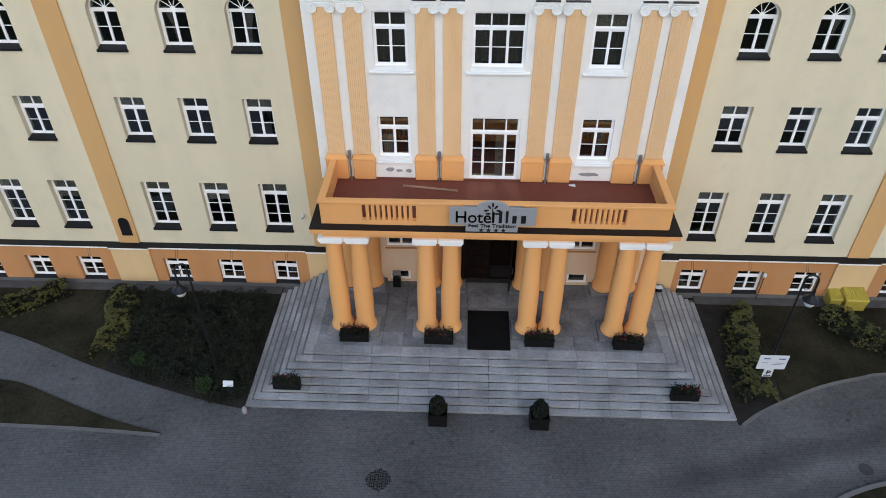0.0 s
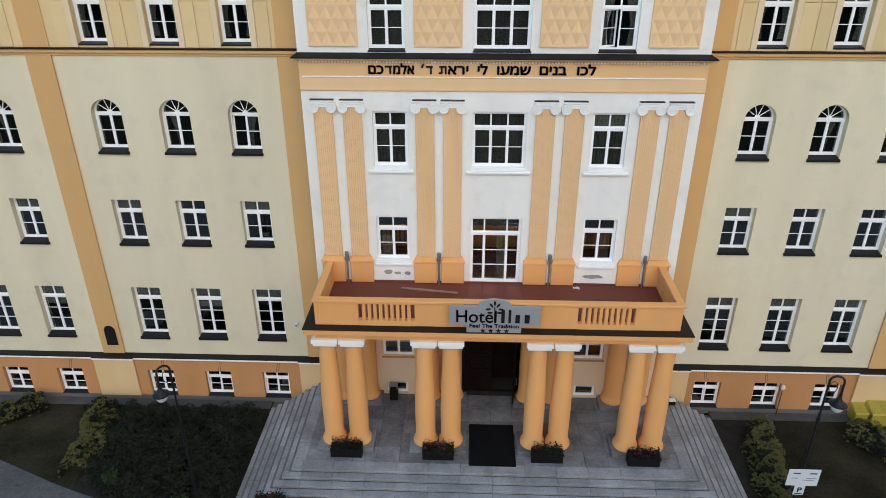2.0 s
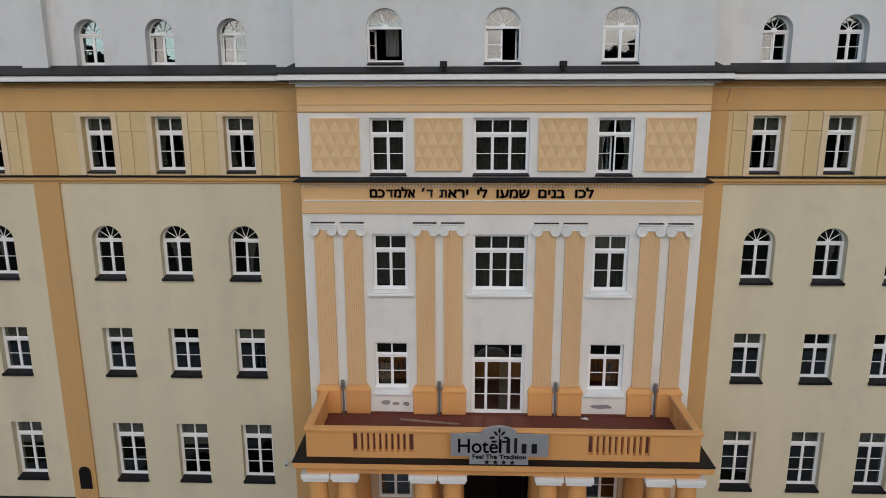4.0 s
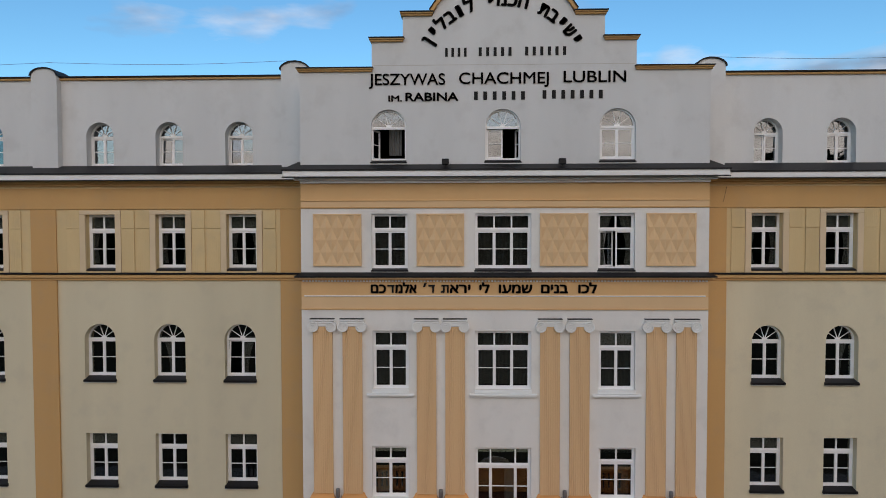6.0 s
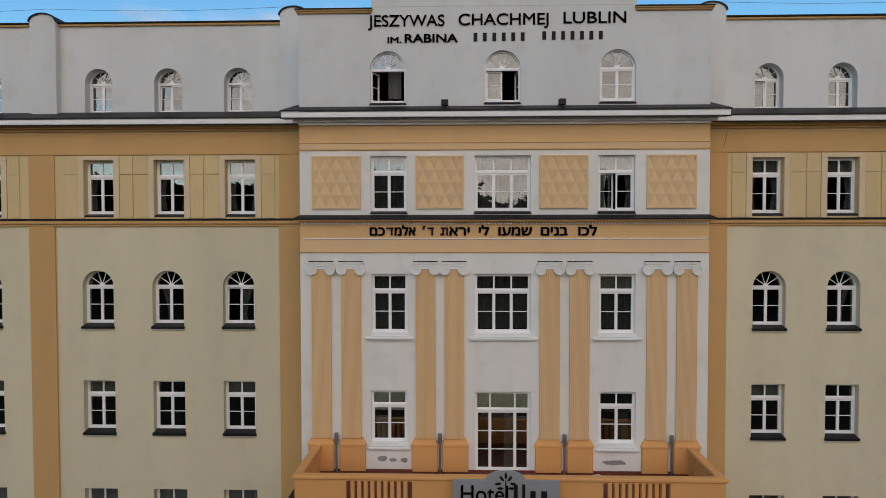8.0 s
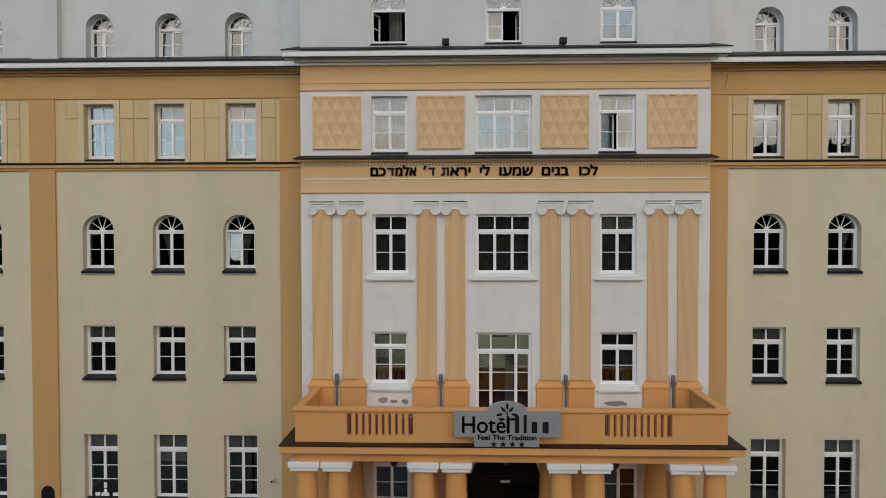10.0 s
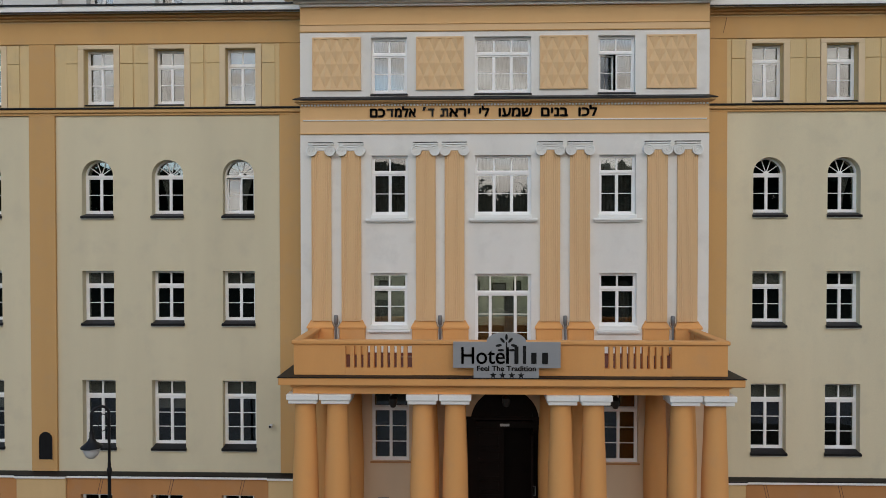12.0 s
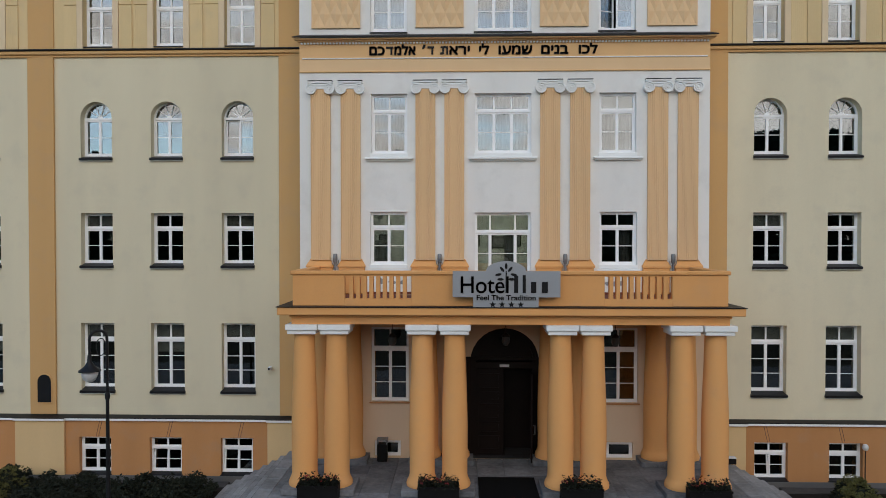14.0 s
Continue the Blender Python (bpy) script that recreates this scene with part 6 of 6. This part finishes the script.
def joint(x0, z0, x1, z1, y):
    """A narrow dark joint scored in the render."""
    solid("trim_scored_joint", Shape().prism([(x0 - 0.009, z0), (x0 + 0.009, z0), (x1 + 0.009, z1), (x1 - 0.009, z1)], y - 0.003, y - 0.001), CASTIRON, "thin dark joint scored above a basement window", "joint", "structure")


for side, name in ((-1, "west"), (1, "east")):
    for c in COLS[:4]:
        x, y = side * c, WINGS[name][0] - FOOT
        for d in (0.04, 0.14):
            joint(x - side * d, 1.80, x - side * (d + 0.15), 2.44, y)
solid("manhole_cover", Shape().lathe([(0.0, 0.002), (0.40, 0.002), (0.40, 0.012), (0.36, 0.016), (0.0, 0.014)], 6.25, -11.25, 28), DOORWOOD, "large round dark manhole cover in the forecourt", "manhole", "structure")

box = holder("junction_box", "small black cabinet with a pale lid on the platform", "cabinet", (8.5, -0.15, 1.325))
part("body", Shape().box(-0.15, 0.15, -0.12, 0.12, 0, 0.22, 0.015), PLANTER, box)
part("lid", Shape().box(-0.16, 0.16, -0.13, 0.13, 0.222, 0.25, 0.01), BOARDWHITE, box, "pale flat lid")


# ---- curtains and blinds behind the panes ----
def drape(w, h, folds, mat, name="curtain"):
    """A hanging cloth with upright folds, w wide, h high, its top at the origin."""
    n, s = folds * 6, Shape()
    vs = []
    for i in range(n + 1):
        u = i / n
        y = 0.035 * math.sin(2 * math.pi * folds * u) + 0.012 * math.sin(5.3 * folds * u)
        vs += [(-w / 2 + w * u, y, 0), (-w / 2 + w * u, y * 1.25, -h)]
    s.add(vs, [(2 * i, 2 * i + 2, 2 * i + 3, 2 * i + 1) for i in range(n)])
    return s.mesh(name, mat, smooth=True, fix=False)


def tied(w, h, sx):
    """A drape drawn to one side and tied two thirds down."""
    n, m, s = 18, 10, Shape()
    vs = []
    for j in range(m + 1):
        v = j / m
        pull = 1 - 0.62 * math.sin(math.pi * min(1.0, v / 0.72) * 0.5) if v < 0.72 else 0.38 + 0.5 * (v - 0.72)
        for i in range(n + 1):
            u = i / n
            vs.append((sx * (w * u * pull), 0.03 * math.sin(2 * math.pi * 4 * u) * (0.5 + 0.5 * pull), -h * v))
    k = n + 1
    s.add(vs, [(j * k + i, j * k + i + 1, (j + 1) * k + i + 1, (j + 1) * k + i) for j in range(m) for i in range(n)])
    return s.mesh("curtain", CURTAIN, smooth=True, fix=False)


GREYCLOTH = material("grey_net_curtain", (0.165, 0.165, 0.16), 0.9, vary=0.15, grain=10, stain=3.0, bump=0.0)
NET_W, NET_M = drape(1.2, 2.0, 9, GREYCLOTH), drape(1.95, 2.0, 14, GREYCLOTH)
TIED = {-1: tied(0.5, 1.9, 1), 1: tied(0.5, 1.9, -1)}
BLIND = {}


def hang(mesh, x, y, z, label, name="curtain"):
    ob = new(name, mesh)
    ob.location = (x, y, z)
    return tagged(ob, label, "curtain" if name == "curtain" else "blind")


def blind(x, y, ztop, w, h):
    key = (round(w, 2), round(h, 2))
    if key not in BLIND:
        BLIND[key] = Shape().box(-w / 2, w / 2, 0, 0.012, -h, 0).box(-w / 2, w / 2, -0.01, 0.022, -h - 0.025, -h).mesh("roller_blind", CURTAIN)
    hang(BLIND[key], x, y, ztop, "pale roller blind drawn part way down", "roller_blind")


for x in CEN:
    if x:
        hang(NET_W, x, CY + 0.30, 15.05, "grey net curtain in upright folds")
        if x < 0:
            hang(NET_W, x, CY + 0.30, 19.5, "grey net curtain in upright folds")
    else:
        hang(NET_M, x, CY + 0.30, 15.05, "grey net curtain in upright folds")
        hang(NET_M, x, CY + 0.30, 19.5, "grey net curtain in upright folds")
blind(4.26, CY + 0.262, 15.05, 1.22, 0.55)
for side, x0 in ((-1, 4.22), (1, 4.22)):
    hang(TIED[side], x0 + side * 0.6, CY + 0.30, 19.5, "white tied-back curtain hanging behind the glass")
rb = random.Random(12)
for side, name in ((-1, "west"), (1, "east")):
    WING_Y, ATTIC_Y = WINGS[name]
    for c in COLS[:5]:
        x = side * c
        for s2 in (-1, 1):
            hang(TIED[s2], x - side * 0.12 + s2 * 0.55, WING_Y + 0.468, 19.5, "white tied-back curtain hanging behind the glass")
        blind(x - side * 0.12, WING_Y + 0.432, 19.5, 1.08, 0.52)
        if rb.random() < 0.75:
            blind(x, WING_Y + 0.452, 10.66, 1.16, rb.choice((0.5, 0.55, 0.6)))
        blind(x, WING_Y + 0.452, 6.17, 1.22, rb.choice((0.62, 0.62, 0.62, 1.05)))
        if rb.random() < 0.4:
            hang(TIED[rb.choice((-1, 1))], x + 0.0, WING_Y + 0.468, 14.6, "white tied-back curtain hanging behind the glass")

hang(drape(0.42, 2.2, 5, CURTAIN), 0.28, CY + 0.42, 9.88, "pale curtain drawn half across the balcony door")

hang(drape(0.5, 0.85, 5, CURTAIN), -4.58, CY + 0.42, 9.65, "short pale curtain across one lower pane")
hang(drape(0.55, 1.3, 5, GREYCLOTH), 4.55, CY + 0.42, 10.05, "grey curtain drawn to one side of the window")

# lit rooms behind the balcony windows
for x in (-4.6, 0.0):
    c = holder("ceiling_light", "lit round ceiling lamp in the room", "lamp", (x, 5.2, 11.65))
    part("shade", Shape().lathe([(0.0, -0.16), (0.2, -0.14), (0.28, -0.06), (0.28, -0.005), (0.0, -0.005)], seg=20), glow_material("lamp_glow", (1.0, 0.92, 0.74), 140.0), c, smooth=True)
solid("ceiling_lining", Shape().box(-7.25, 7.25, 0.6, 8.5, 11.66, 11.695), LITWALL, "cream ceiling of the rooms behind the balcony", "ceiling", "structure")
solid("wall_lining", Shape().box(-7.25, -2.32, 8.5, 8.6, 7.66, 11.65).box(-2.08, 2.08, 8.5, 8.6, 7.66, 11.65).box(2.32, 7.25, 8.5, 8.6, 7.66, 11.65)
      .box(-2.32, -2.31, 1.0, 8.49, 7.66, 11.65).box(-2.09, -2.08, 1.0, 8.49, 7.66, 11.65).box(2.08, 2.09, 1.0, 8.49, 7.66, 11.65), LITWALL, "cream walls of the rooms behind the balcony", "wall", "structure")
solid("floor_carpet", Shape().box(-7.1, -2.33, 0.75, 8.48, 7.652, 7.66).box(-2.07, 2.07, 0.75, 8.48, 7.652, 7.66), CARPET, "dark carpet in the rooms behind the balcony", "carpet", "structure")
for x, z, w in ((-0.9, 9.6, 0.5), (0.3, 9.5, 0.7), (1.2, 9.6, 0.4), (-5.4, 9.6, 0.6), (-4.2, 9.6, 0.5)):
    pic = holder("wall_picture", "dark framed picture on the cream wall", "picture", (x, 8.49, z))
    part("picture_frame", ring(rect(-w / 2, w / 2, -0.3, 0.3), rect(-w / 2 + 0.05, w / 2 - 0.05, -0.25, 0.25), -0.03, 0.0), DOORWOOD, pic)
    part("picture_sheet", Shape().box(-w / 2 + 0.05, w / 2 - 0.05, -0.012, -0.001, -0.25, 0.25), STEEL, pic)

hang(drape(0.5, 1.2, 5, GREYCLOTH), -4.1, 0.55, 23.0, "grey curtain inside the open gable window")
